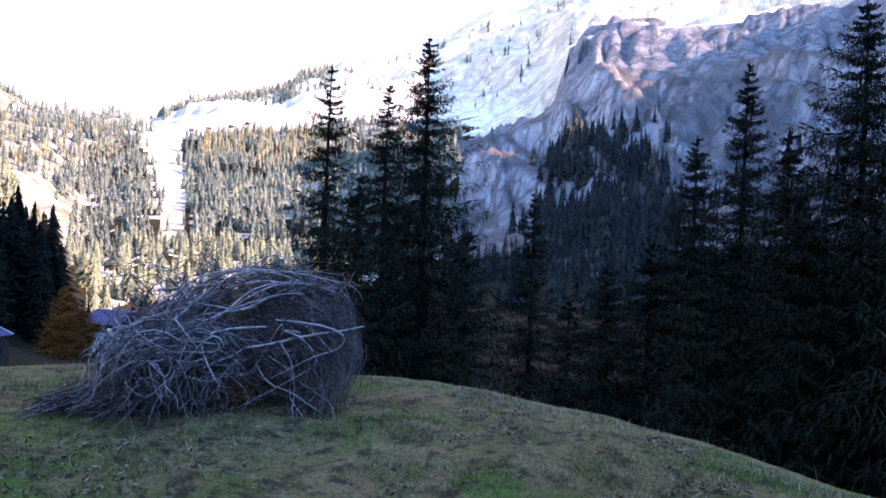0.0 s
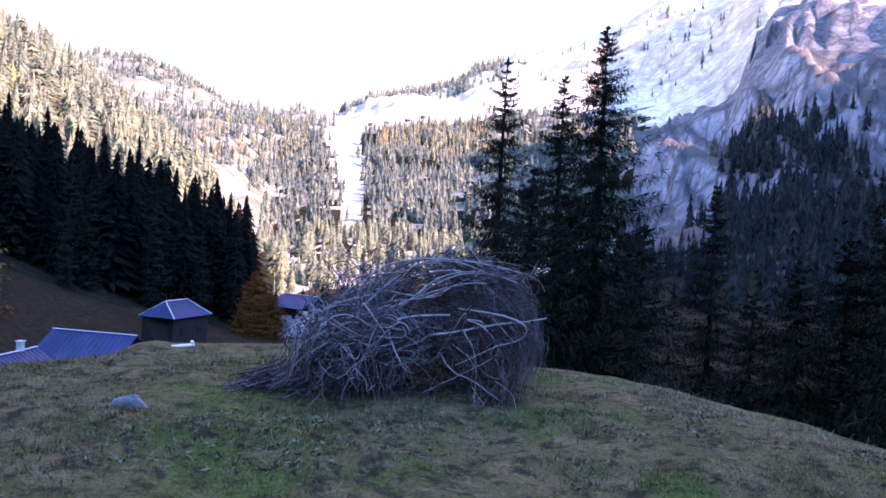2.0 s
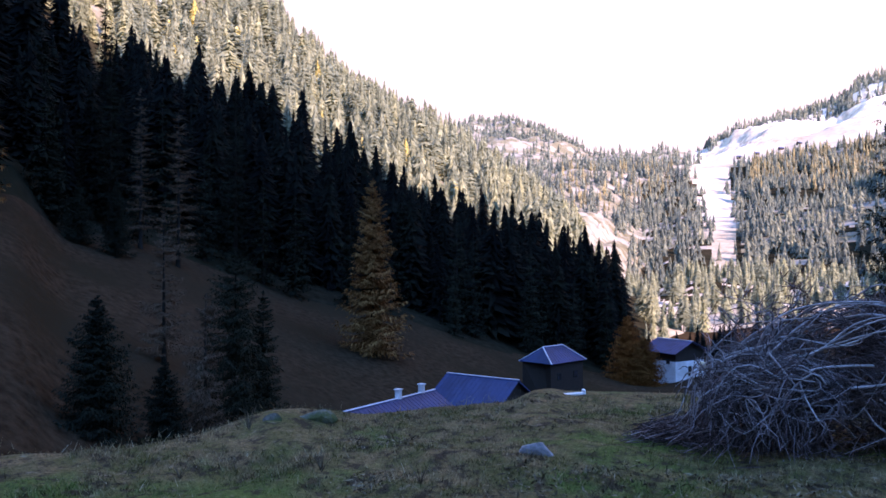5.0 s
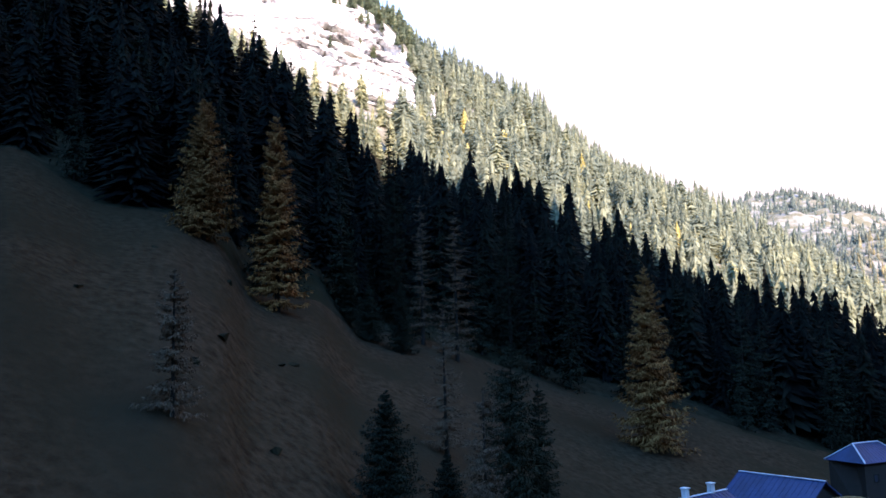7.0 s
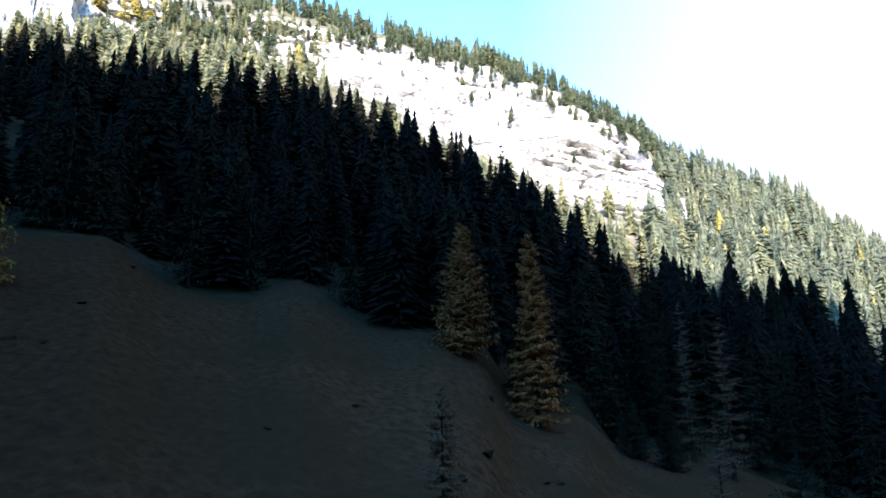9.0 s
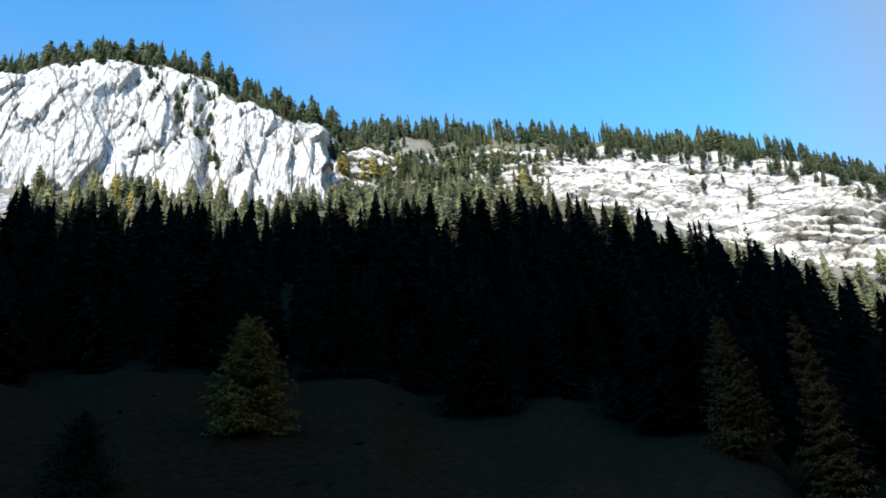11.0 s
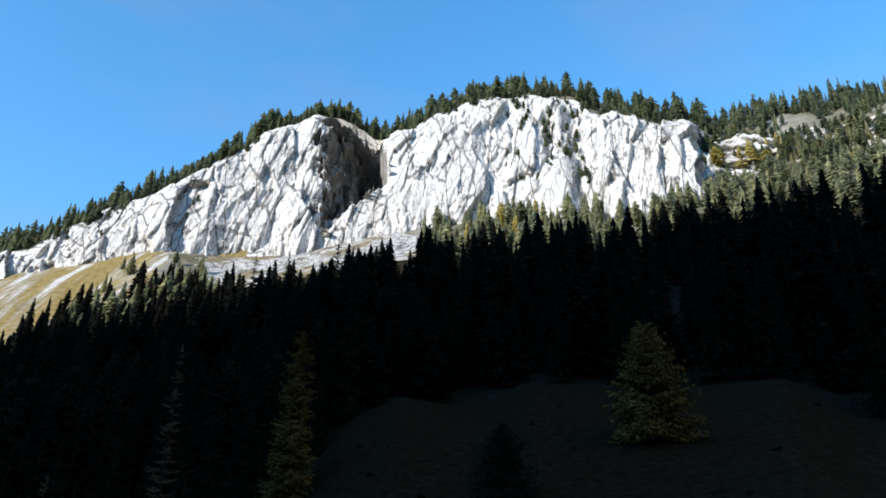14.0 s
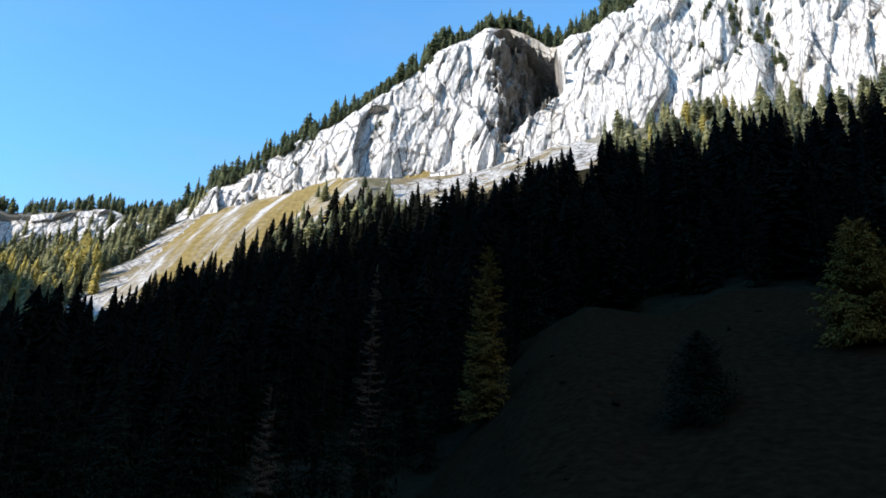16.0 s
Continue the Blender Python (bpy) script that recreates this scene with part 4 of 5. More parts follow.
# ---- woods far off ----
def conifer(rng, whorls, arms, sprays=1, rounded=False):
    """A conifer one metre high: ragged skirts of boughs that droop one over the other, with sprays that stand out of them."""
    base, power = 0.145 + 0.05 * rng.random(), 0.72 + 0.35 * rng.random()
    low, bend, lop = 0.01 + 0.07 * rng.random(), rng.normal(size=2) * 0.02, rng.random() * 6.28
    if rounded:
        base, low = 0.17 + 0.07 * rng.random(), 0.08 + 0.16 * rng.random()
    v, f = [], []
    gap_ = (0.97 - low) / whorls
    for i in range(whorls):
        u = (i + 0.5 * rng.random()) / whorls
        z = low + (0.97 - low) * u
        reach = base * (1 - u) ** power + 0.012 if not rounded else base * (1 - u ** 2.4) ** 0.8 * (0.6 + 0.4 * min(1, 4 * u)) + 0.012
        n = max(4, int(arms * (1.1 - 0.45 * u)))
        turn = rng.random() * 6.28
        b = len(v)
        v.append(np.array([0, 0, min(1.0, z + (1.5 if not rounded else 1.0) * gap_ + 0.25 * reach)]))
        for j in range(2 * n):
            phi = turn + 3.1416 * (j + 0.5 * rng.normal() * (j % 2)) / n
            q = reach * ((0.78 + 0.5 * rng.random() + 0.12 * math.sin(phi + lop)) if j % 2 else 0.30 + 0.12 * rng.random())
            v.append(np.array([q * math.cos(phi), q * math.sin(phi), z - (0.55 * gap_ + 0.22 * q * (1 - u) if j % 2 else -0.25 * gap_) + 0.2 * gap_ * rng.normal()]))
        f += [(b, b + 1 + j, b + 1 + (j + 1) % (2 * n)) for j in range(2 * n)]
        for _ in range(int(n * sprays)):
            phi, L = rng.random() * 6.283, reach * (0.8 + 0.45 * rng.random())
            out, side = np.array([math.cos(phi), math.sin(phi), 0]), np.array([-math.sin(phi), math.cos(phi), 0])
            root = out * 0.35 * L + [0, 0, z + gap_ * (0.2 + 0.7 * rng.random())]
            mid = root + out * 0.3 * L - [0, 0, 0.22 * L]
            b = len(v)
            v += [root, mid + side * (0.16 * L + 0.003), root + out * 0.65 * L - [0, 0, (0.42 - 0.4 * u) * L], mid - side * (0.16 * L + 0.003)]
            f += [(b, b + 1, b + 2), (b, b + 2, b + 3)]
    b = len(v)
    for t in (0.0, 2.1, 4.2):
        v.append(np.array([0.014 * math.cos(t), 0.014 * math.sin(t), -0.06]))
    v.append(np.array([0, 0, 1.0 if not rounded else 0.96]))
    f += [(b, b + 1, b + 3), (b + 1, b + 2, b + 3), (b + 2, b, b + 3)]
    v = np.array(v)
    v[:, :2] += np.outer(v[:, 2] ** 2, bend)
    return v, np.array(f)


def wood(name, spots, needles, label, seed, whorls=6, arms=5, sprays=1, rounded=0):
    """Many far trees in one mesh; spots are rows of x, y, z, height, width."""
    rng = np.random.default_rng(seed)
    kinds_ = [conifer(rng, whorls, arms, sprays, i < rounded) for i in range(12)]
    V, F, at_ = [], [], 0
    for x, y, z, h, w in spots:
        v, f = kinds_[int(rng.integers(12))]
        t = rng.random() * 6.283
        c, s = math.cos(t), math.sin(t)
        q = v * np.array([h * w, h * w, h])
        q = np.c_[q[:, 0] * c - q[:, 1] * s + x, q[:, 0] * s + q[:, 1] * c + y, q[:, 2] + z - 0.04 * h]
        V.append(q), F.append(f + at_)
        at_ += len(q)
    return tagged(mesh_object(name, np.concatenate(V), np.concatenate(F), [needles]), label, "forest", kind="stuff")


def scatter(rng, n, az0, az1, k, f0, f1, h, keep=None):
    out = []
    az = az0 + (az1 - az0) * rng.random(n)
    f = f0 + (f1 - f0) * rng.random(n)
    for a_, f_ in zip(az, f):
        if keep and not keep(a_, f_):
            continue
        x, y, z = (float(c) for c in land(a_, k, f_))
        out.append((x, y, z, h * (0.5 + 0.75 * rng.random()), 0.75 + 0.55 * rng.random()))
    return out


rng = np.random.default_rng(20)
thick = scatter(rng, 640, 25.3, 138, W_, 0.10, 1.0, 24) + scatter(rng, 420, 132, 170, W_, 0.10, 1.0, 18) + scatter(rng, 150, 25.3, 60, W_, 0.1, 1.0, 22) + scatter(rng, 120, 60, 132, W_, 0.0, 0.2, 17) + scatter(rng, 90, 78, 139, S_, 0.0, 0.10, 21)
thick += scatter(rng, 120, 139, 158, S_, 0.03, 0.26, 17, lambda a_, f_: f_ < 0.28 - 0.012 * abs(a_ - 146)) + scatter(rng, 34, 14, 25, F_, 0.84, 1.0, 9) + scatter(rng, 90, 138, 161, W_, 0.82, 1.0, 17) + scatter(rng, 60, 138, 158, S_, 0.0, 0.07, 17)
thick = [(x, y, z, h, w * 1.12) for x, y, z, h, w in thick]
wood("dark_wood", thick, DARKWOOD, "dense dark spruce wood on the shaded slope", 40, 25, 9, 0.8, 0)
rng = np.random.default_rng(21)
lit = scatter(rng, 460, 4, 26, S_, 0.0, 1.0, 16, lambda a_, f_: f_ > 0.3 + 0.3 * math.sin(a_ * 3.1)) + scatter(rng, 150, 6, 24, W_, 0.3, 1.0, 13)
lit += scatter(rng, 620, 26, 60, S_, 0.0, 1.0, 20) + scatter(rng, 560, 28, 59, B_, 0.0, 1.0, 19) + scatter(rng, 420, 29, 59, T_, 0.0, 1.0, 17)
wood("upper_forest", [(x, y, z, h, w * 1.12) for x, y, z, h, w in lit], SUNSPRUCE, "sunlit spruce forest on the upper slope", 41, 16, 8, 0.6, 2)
def clumped(a_, f_):
    return math.sin(a_ * 2.1) + math.sin(a_ * 5.3 + 1) + math.sin(a_ * 0.9 + 2) > -0.9 + 1.2 * (f_ < 0.3)


brow = scatter(rng, 300, 58, 75, T_, 0.2, 1.0, 14) + scatter(rng, 420, 75, 101, T_, 0.1, 1.0, 13, clumped) + scatter(rng, 70, 76, 108, T_, 0.5, 1.0, 17)
brow = [(x, y, z, h, w * 0.72) for x, y, z, h, w in brow]
brow += scatter(rng, 330, 100, 157, T_, 0.05, 1.0, 16, clumped) + scatter(rng, 620, 100, 157, T_, 0.0, 0.8, 9) + scatter(rng, 200, 155, 169, T_, 0.0, 1.0, 9) + scatter(rng, 60, 110, 118, B_, 0.25, 0.7, 7)


def on_cliff(rng, n, az0, az1, f0, f1, h):
    out = []
    for a_, f_ in zip(az0 + (az1 - az0) * rng.random(n), f0 + (f1 - f0) * rng.random(n)):
        (r0, z0), (r1, z1) = BASE(a_), BROW(a_)
        r = float(r0 + (r1 - r0) * f_ ** 1.6) - 1.5
        b_ = radians(a_)
        out.append((-r * math.sin(b_), r * math.cos(b_), float(z0 + (z1 - z0) * f_) - 1.0, h * (0.5 + 0.8 * rng.random()), 1.0 + 0.5 * rng.random()))
    return out


brow += on_cliff(rng, 170, 59, 101, 0.80, 1.0, 7) + on_cliff(rng, 45, 103, 126, 0.9, 1.0, 8) + on_cliff(rng, 45, 135, 157, 0.9, 1.0, 8) + on_cliff(rng, 70, 109.5, 117, 0.2, 0.95, 7) + on_cliff(rng, 50, 62, 100, 0.3, 0.9, 6) + on_cliff(rng, 20, 135, 152, 0.3, 0.9, 4)
brow += scatter(rng, 70, 126.5, 135, T_, 0.0, 0.35, 10)
brow += on_cliff(rng, 34, 100.6, 102.9, 0.0, 0.85, 11) + on_cliff(rng, 40, 86, 101, 0.0, 0.5, 11)
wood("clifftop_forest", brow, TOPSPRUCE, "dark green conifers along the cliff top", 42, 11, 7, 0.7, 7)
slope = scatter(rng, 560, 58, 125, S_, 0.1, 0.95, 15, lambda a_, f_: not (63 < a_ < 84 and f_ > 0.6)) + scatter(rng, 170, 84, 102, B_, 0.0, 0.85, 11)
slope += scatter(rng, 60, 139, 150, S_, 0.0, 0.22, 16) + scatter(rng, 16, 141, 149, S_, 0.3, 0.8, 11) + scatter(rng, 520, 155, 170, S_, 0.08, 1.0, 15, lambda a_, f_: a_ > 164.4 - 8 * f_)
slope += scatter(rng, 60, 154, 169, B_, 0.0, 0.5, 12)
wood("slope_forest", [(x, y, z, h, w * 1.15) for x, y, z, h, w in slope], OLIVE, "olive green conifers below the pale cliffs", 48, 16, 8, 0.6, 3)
gold = scatter(rng, 12, 36, 58, S_, 0.4, 1.0, 15) + scatter(rng, 8, 96, 102, B_, 0.2, 0.9, 14) + scatter(rng, 60, 160.5, 167, S_, 0.3, 0.8, 17) + scatter(rng, 8, 116, 122, S_, 0.6, 0.95, 13) + scatter(rng, 6, 154, 160, B_, 0, 0.4, 14)
for a_, el_, h_ in ((55.4, 17.6, 17), (52.6, 16.0, 15), (50.0, 13.8, 13), (47.0, 14.6, 13), (101.1, 32.3, 15), (99.4, 32.0, 13), (98.6, 32.4, 15), (97.6, 31.4, 11), (86.4, 30.4, 17), (81.8, 27.6, 15), (92.0, 29.0, 13), (118.5, 29.4, 12), (115.6, 29.8, 11), (157.7, 19.2, 13), (157.2, 18.9, 11), (162.4, 15.6, 16), (161.8, 15.2, 15), (163.2, 15.8, 17), (162.9, 14.6, 15)):
    (r0, z0), (r1, z1) = BASE(a_), BROW(a_)
    r_ = float(r0) - 4
    z_ = top_height(r_, el_) - h_ * 0.96
    f_ = float((z_ - z0) / (z1 - z0))
    if f_ > 0:
        r_ = float(r0 + (r1 - r0) * min(f_, 1) ** 1.6) - 2.5
    else:
        z_ = stand(a_, r_)
        h_ = (top_height(r_, el_) - z_) / 0.96
    b_ = radians(a_)
    gold.append((-r_ * math.sin(b_), r_ * math.cos(b_), z_, h_, 1.6))
wood("golden_larches", gold, GOLDLARCH, "yellow autumn larches among the spruces", 43, 13, 7, 1.5, 4)


def off_run(k):
    """A test that keeps trees off the cleared run between landform lines k and k + 1."""
    return lambda a_, f_: abs(a_ - run_middle(k, f_) - 0.25 * math.sin(f_ * 9 + k)) > run_half(k, f_) + 0.3 * math.sin(f_ * 19 + 2 * a_) and not (9 < a_ < 23 and k == D_ and f_ > 0.74)


rng = np.random.default_rng(22)
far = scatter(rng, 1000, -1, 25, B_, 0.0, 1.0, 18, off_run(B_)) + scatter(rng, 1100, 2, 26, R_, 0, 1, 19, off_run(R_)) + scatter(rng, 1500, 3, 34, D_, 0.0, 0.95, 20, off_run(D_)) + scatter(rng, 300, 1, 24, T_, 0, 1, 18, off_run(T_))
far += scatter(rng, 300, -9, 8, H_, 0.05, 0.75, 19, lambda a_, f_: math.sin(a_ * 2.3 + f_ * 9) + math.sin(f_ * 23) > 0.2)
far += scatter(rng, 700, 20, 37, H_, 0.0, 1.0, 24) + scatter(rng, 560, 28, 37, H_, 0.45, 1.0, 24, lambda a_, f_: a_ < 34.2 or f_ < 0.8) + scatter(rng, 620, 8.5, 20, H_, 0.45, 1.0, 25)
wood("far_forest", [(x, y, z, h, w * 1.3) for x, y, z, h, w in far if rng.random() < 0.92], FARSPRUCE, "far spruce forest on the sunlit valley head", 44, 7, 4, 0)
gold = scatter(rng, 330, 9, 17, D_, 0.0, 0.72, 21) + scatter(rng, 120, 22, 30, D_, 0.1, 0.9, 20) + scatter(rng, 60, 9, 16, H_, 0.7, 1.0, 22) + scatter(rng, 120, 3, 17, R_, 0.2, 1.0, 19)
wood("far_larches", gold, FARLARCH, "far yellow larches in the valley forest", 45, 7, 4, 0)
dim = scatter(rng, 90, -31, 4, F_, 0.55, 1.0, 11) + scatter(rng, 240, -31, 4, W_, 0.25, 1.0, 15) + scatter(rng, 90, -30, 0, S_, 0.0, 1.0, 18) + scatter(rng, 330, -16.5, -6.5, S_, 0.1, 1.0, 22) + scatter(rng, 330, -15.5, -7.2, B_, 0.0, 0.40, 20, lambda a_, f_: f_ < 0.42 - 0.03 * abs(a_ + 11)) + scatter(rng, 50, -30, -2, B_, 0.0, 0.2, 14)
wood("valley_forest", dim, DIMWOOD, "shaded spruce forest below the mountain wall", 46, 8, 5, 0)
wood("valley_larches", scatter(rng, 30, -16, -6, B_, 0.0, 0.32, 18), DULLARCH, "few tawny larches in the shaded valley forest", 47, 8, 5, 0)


# ---- houses in the hollow ----
TIN = two_scale("blue_grey_sheet_roof", (0.013, 0.034, 0.090), (0.024, 0.054, 0.130), (0.015, 0.032, 0.076), 0.5, 6, 0.6, 0.2, 0.01)
TIN_EDGE = two_scale("bright_roof_edge", (0.45, 0.47, 0.5), (0.6, 0.62, 0.65), (0.4, 0.42, 0.45), 0.8, 5, 0.5, 0.2, 0.01)
DARKWALL = two_scale("weathered_dark_boards", (0.016, 0.011, 0.008), (0.045, 0.031, 0.022), (0.025, 0.018, 0.013), 0.6, 5, 0.85, 0.6, 0.02, (4, 4, 0.4))
WHITEWALL = two_scale("white_plaster", (0.6, 0.6, 0.58), (0.78, 0.78, 0.76), (0.5, 0.49, 0.46), 0.4, 4, 0.9, 0.3, 0.01)
GLASS, _, gb = material("dark_window_glass", 0.08)
gb.inputs["Base Color"].default_value = (0.02, 0.024, 0.03, 1)
gb.inputs["Specular IOR Level"].default_value = 0.6


def part(name, bm, mat, parent, label=""):
    me = bpy.data.meshes.new(name)
    bm.to_mesh(me)
    bm.free()
    me.materials.append(mat)
    ob = new(name, me)
    ob.parent = parent
    return tagged(ob, label) if label else ob


def box(size, centre, bevel=0.0, bm=None):
    bm = bm or bmesh.new()
    r = bmesh.ops.create_cube(bm, size=1.0, matrix=Matrix.Translation(centre) @ Matrix.Diagonal((*size, 1)))
    if bevel:
        edges = list({e for v in r["verts"] for e in v.link_edges})
        bmesh.ops.bevel(bm, geom=edges, offset=bevel, segments=1, affect="EDGES")
    return bm


def slab(corners, thick):
    """A flat plate through four corners, thickened downwards."""
    bm = bmesh.new()
    c = [Vector(p) for p in corners]
    n = (c[1] - c[0]).cross(c[-1] - c[0]).normalized()
    if n.z < 0:
        n = -n
    up = [bm.verts.new(p) for p in c]
    lo = [bm.verts.new(p - n * thick) for p in c]
    bm.faces.new(up), bm.faces.new(lo[::-1])
    for i in range(len(c)):
        j = (i + 1) % len(c)
        bm.faces.new((up[i], lo[i], lo[j], up[j]))
    bmesh.ops.recalc_face_normals(bm, faces=bm.faces)
    return bm


def house(name, label, m, length, width, wall, rise, over=0.6, hip=0.0, body=None, plinth=None, chimneys=(), windows=True):
    """A gabled or hipped mountain house: walls, two or four roof planes with seams, ridge cap, chimneys, windows and door."""
    body = body or DARKWALL
    top = tagged(new(name), label, "house")
    top.matrix_basis = m
    L, Wd = length / 2, width / 2
    bm = bmesh.new()
    pts = [(-L, -Wd, -3), (L, -Wd, -3), (L, Wd, -3), (-L, Wd, -3), (-L, -Wd, wall), (L, -Wd, wall), (L, Wd, wall), (-L, Wd, wall), (-L + hip, 0, wall + rise * 0.97), (L - hip, 0, wall + rise * 0.97)]
    v = [bm.verts.new(p) for p in pts]
    for f in ((0, 1, 5, 4), (2, 3, 7, 6), (1, 2, 6, 9, 5), (3, 0, 4, 8, 7), (4, 5, 9, 8), (6, 7, 8, 9), (3, 2, 1, 0)):
        bm.faces.new([v[i] for i in f])
    part("wall", bm, body, top)
    if plinth:
        part("plinth", box((length + 0.06, width + 0.06, 6.0), (0, 0, 0.1), 0.03), plinth, top, "white plastered ground floor")
    drop = rise * over / Wd
    z0, z1 = wall - drop + 0.12, wall + rise + 0.12
    x0, x1 = L + over * 0.8, L - hip + (over * 0.8 if not hip else 0)
    for s in (-1, 1):
        plane = part("roof", slab([(-x0, s * (Wd + over), z0), (x0, s * (Wd + over), z0), (x1, 0, z1), (-x1, 0, z1)], 0.14), TIN, top)
        n = max(4, int(length / 0.6))
        bm = bmesh.new()
        for i in range(n + 1):
            u = -1 + 2 * i / n
            a, b = Vector((u * x0, s * (Wd + over), z0 + 0.02)), Vector((u * x1, 0, z1 + 0.02))
            d = b - a
            q = d.to_track_quat("Z", "Y").to_matrix().to_4x4()
            bmesh.ops.create_cube(bm, size=1, matrix=Matrix.Translation((a + b) / 2) @ q @ Matrix.Diagonal((0.05, 0.05, d.length, 1)))
        part("standing_seam", bm, TIN, plane)
    if hip:
        for s in (-1, 1):
            part("roof", slab([(s * x0, -Wd - over, z0), (s * x0, Wd + over, z0), (s * x1, 0.02, z1), (s * x1, -0.02, z1)], 0.14), TIN, top)
            for t in (-1, 1):
                a, b = Vector((s * x0, t * (Wd + over), z0 + 0.06)), Vector((s * x1, 0, z1 + 0.06))
                d = b - a
                q = d.to_track_quat("Z", "Y").to_matrix().to_4x4()
                bm = bmesh.new()
                bmesh.ops.create_cube(bm, size=1, matrix=Matrix.Translation((a + b) / 2) @ q @ Matrix.Diagonal((0.16, 0.10, d.length, 1)))
                part("hip_cap", bm, TIN_EDGE, top, "bright metal hip cap")
    part("ridge_cap", box((2 * x1, 0.3, 0.1), (0, 0, z1 + 0.05), 0.03), TIN_EDGE, top, "bright metal ridge cap")
    for cx in chimneys:
        stack = part("chimney", box((0.62, 0.55, 1.6), (cx, 0.15, z1 + 0.1), 0.04), WHITEWALL, top, "pale plastered chimney")
        part("cap", box((0.8, 0.72, 0.12), (cx, 0.15, z1 + 0.95), 0.03), WHITEWALL, stack)
    if windows:
        for s in (-1, 1):
            for i in range(2):
                wx = (-0.25 + 0.5 * i) * length
                w = part("window", box((0.95, 0.10, 1.05), (wx, s * (Wd + 0.02), wall * 0.58), 0.02), DARKWALL if body is not DARKWALL else BARK, top)
                part("pane", box((0.75, 0.04, 0.85), (wx, s * (Wd + 0.07), wall * 0.58)), GLASS, w)
        part("door", box((0.08, 1.0, 2.0), (L + 0.03, 0, 1.0), 0.02), BARK, top)
    return top


def across(az, r, el):
    a = radians(az)
    return Vector((-r * math.sin(a), r * math.cos(a), EYE + r * math.tan(radians(el))))


def ridge_pose(p, q, wall, rise):
    """The pose of a house whose ridge runs from p to q."""
    m = (p + q) / 2
    d = q - p
    return pose(m.x, m.y, m.z - wall - rise - 0.12, 0, 0, math.degrees(math.atan2(d.y, d.x)))


p, q = across(37.85, 103, -8.05), across(32.7, 97, -8.55)
house("farmhouse", "farmhouse with a blue-grey sheet metal gable roof", ridge_pose(p, q, 3.6, 2.7), (q - p).length - 1.0, 8.4, 3.6, 2.7, chimneys=())
p, q = across(45.2, 80, -10.75), across(38.7, 93, -9.15)
house("farmhouse", "low farmhouse with sheet roof and two pale chimneys", ridge_pose(p, q, 3.0, 2.2), (q - p).length - 1.0, 7.0, 3.0, 2.2, chimneys=(1.2, 5.6))
p, q = across(31.25, 117, -5.95), across(29.4, 122, -6.1)
house("wooden_barn", "dark weathered wooden barn with a hipped metal roof", ridge_pose(p, q, 5.0, 2.0), (q - p).length + 1.4, 5.2, 5.0, 1.8, over=0.4, hip=1.5)
p, q = across(22.9, 176, -5.6), across(21.0, 171, -5.4)
house("chalet", "dark timber chalet on a white plastered ground floor", ridge_pose(p, q, 5.2, 1.8), (q - p).length, 8.5, 5.2, 1.8, over=1.2, plinth=WHITEWALL)

# ---- the heap of cut branches on the knoll ----
STICK = two_scale("weathered_stick", (0.20, 0.17, 0.155), (0.54, 0.50, 0.47), (0.28, 0.24, 0.22), 2.5, 24, 0.9, 0.5, 0.01, (1, 1, 1))
TWIG = island_colour("dry_twigs", (0.045, 0.032, 0.030), (0.12, 0.090, 0.085), (0.30, 0.255, 0.245), per_object=False)
DARKSTICK = two_scale("dark_barked_stick", (0.07, 0.055, 0.05), (0.24, 0.20, 0.185), (0.12, 0.10, 0.09), 2.5, 24, 0.9, 0.5, 0.01, (1, 1, 1))
CUT = two_scale("fresh_cut_wood", (0.5, 0.38, 0.22), (0.66, 0.52, 0.33), (0.55, 0.42, 0.26), 4, 20, 0.85, 0.3, 0.005)
PILE_YAW, PILE_R = 14.2, 7.75
rng = np.random.default_rng(55)


def tube(path, radii, sides=5):
    """A bent tapered stick through a path of places."""
    path = np.asarray(path)
    n = len(path)
    tan = np.gradient(path, axis=0)
    tan /= np.linalg.norm(tan, axis=1, keepdims=True) + 1e-9
    ref = np.array([0.31, 0.52, 0.79])
    u = np.cross(tan, ref)
    u /= np.linalg.norm(u, axis=1, keepdims=True) + 1e-9
    w = np.cross(tan, u)
    t = np.arange(sides) * 6.283 / sides
    ring = path[:, None] + (u[:, None] * np.cos(t)[None, :, None] + w[:, None] * np.sin(t)[None, :, None]) * np.asarray(radii)[:, None, None]
    v = ring.reshape(-1, 3)
    i = np.arange(n * sides).reshape(n, sides)
    j = np.roll(i, -1, 1)
    f = np.stack([i[:-1], j[:-1], j[1:], i[1:]], -1).reshape(-1, 4)
    return v, f


def heap_height(x, y):
    h = np.interp(x, [-1.6, -1.15, -0.92, -0.65, -0.38, -0.1, 0.16, 0.44, 0.7, 0.98, 1.2, 1.34], [0.02, 0.14, 0.46, 0.74, 0.86, 0.98, 1.14, 1.24, 1.22, 1.05, 0.8, 0.5])
    return h * np.sqrt(np.clip(1 - (np.abs(y) / 1.05) ** 2.4, 0.02, 1))


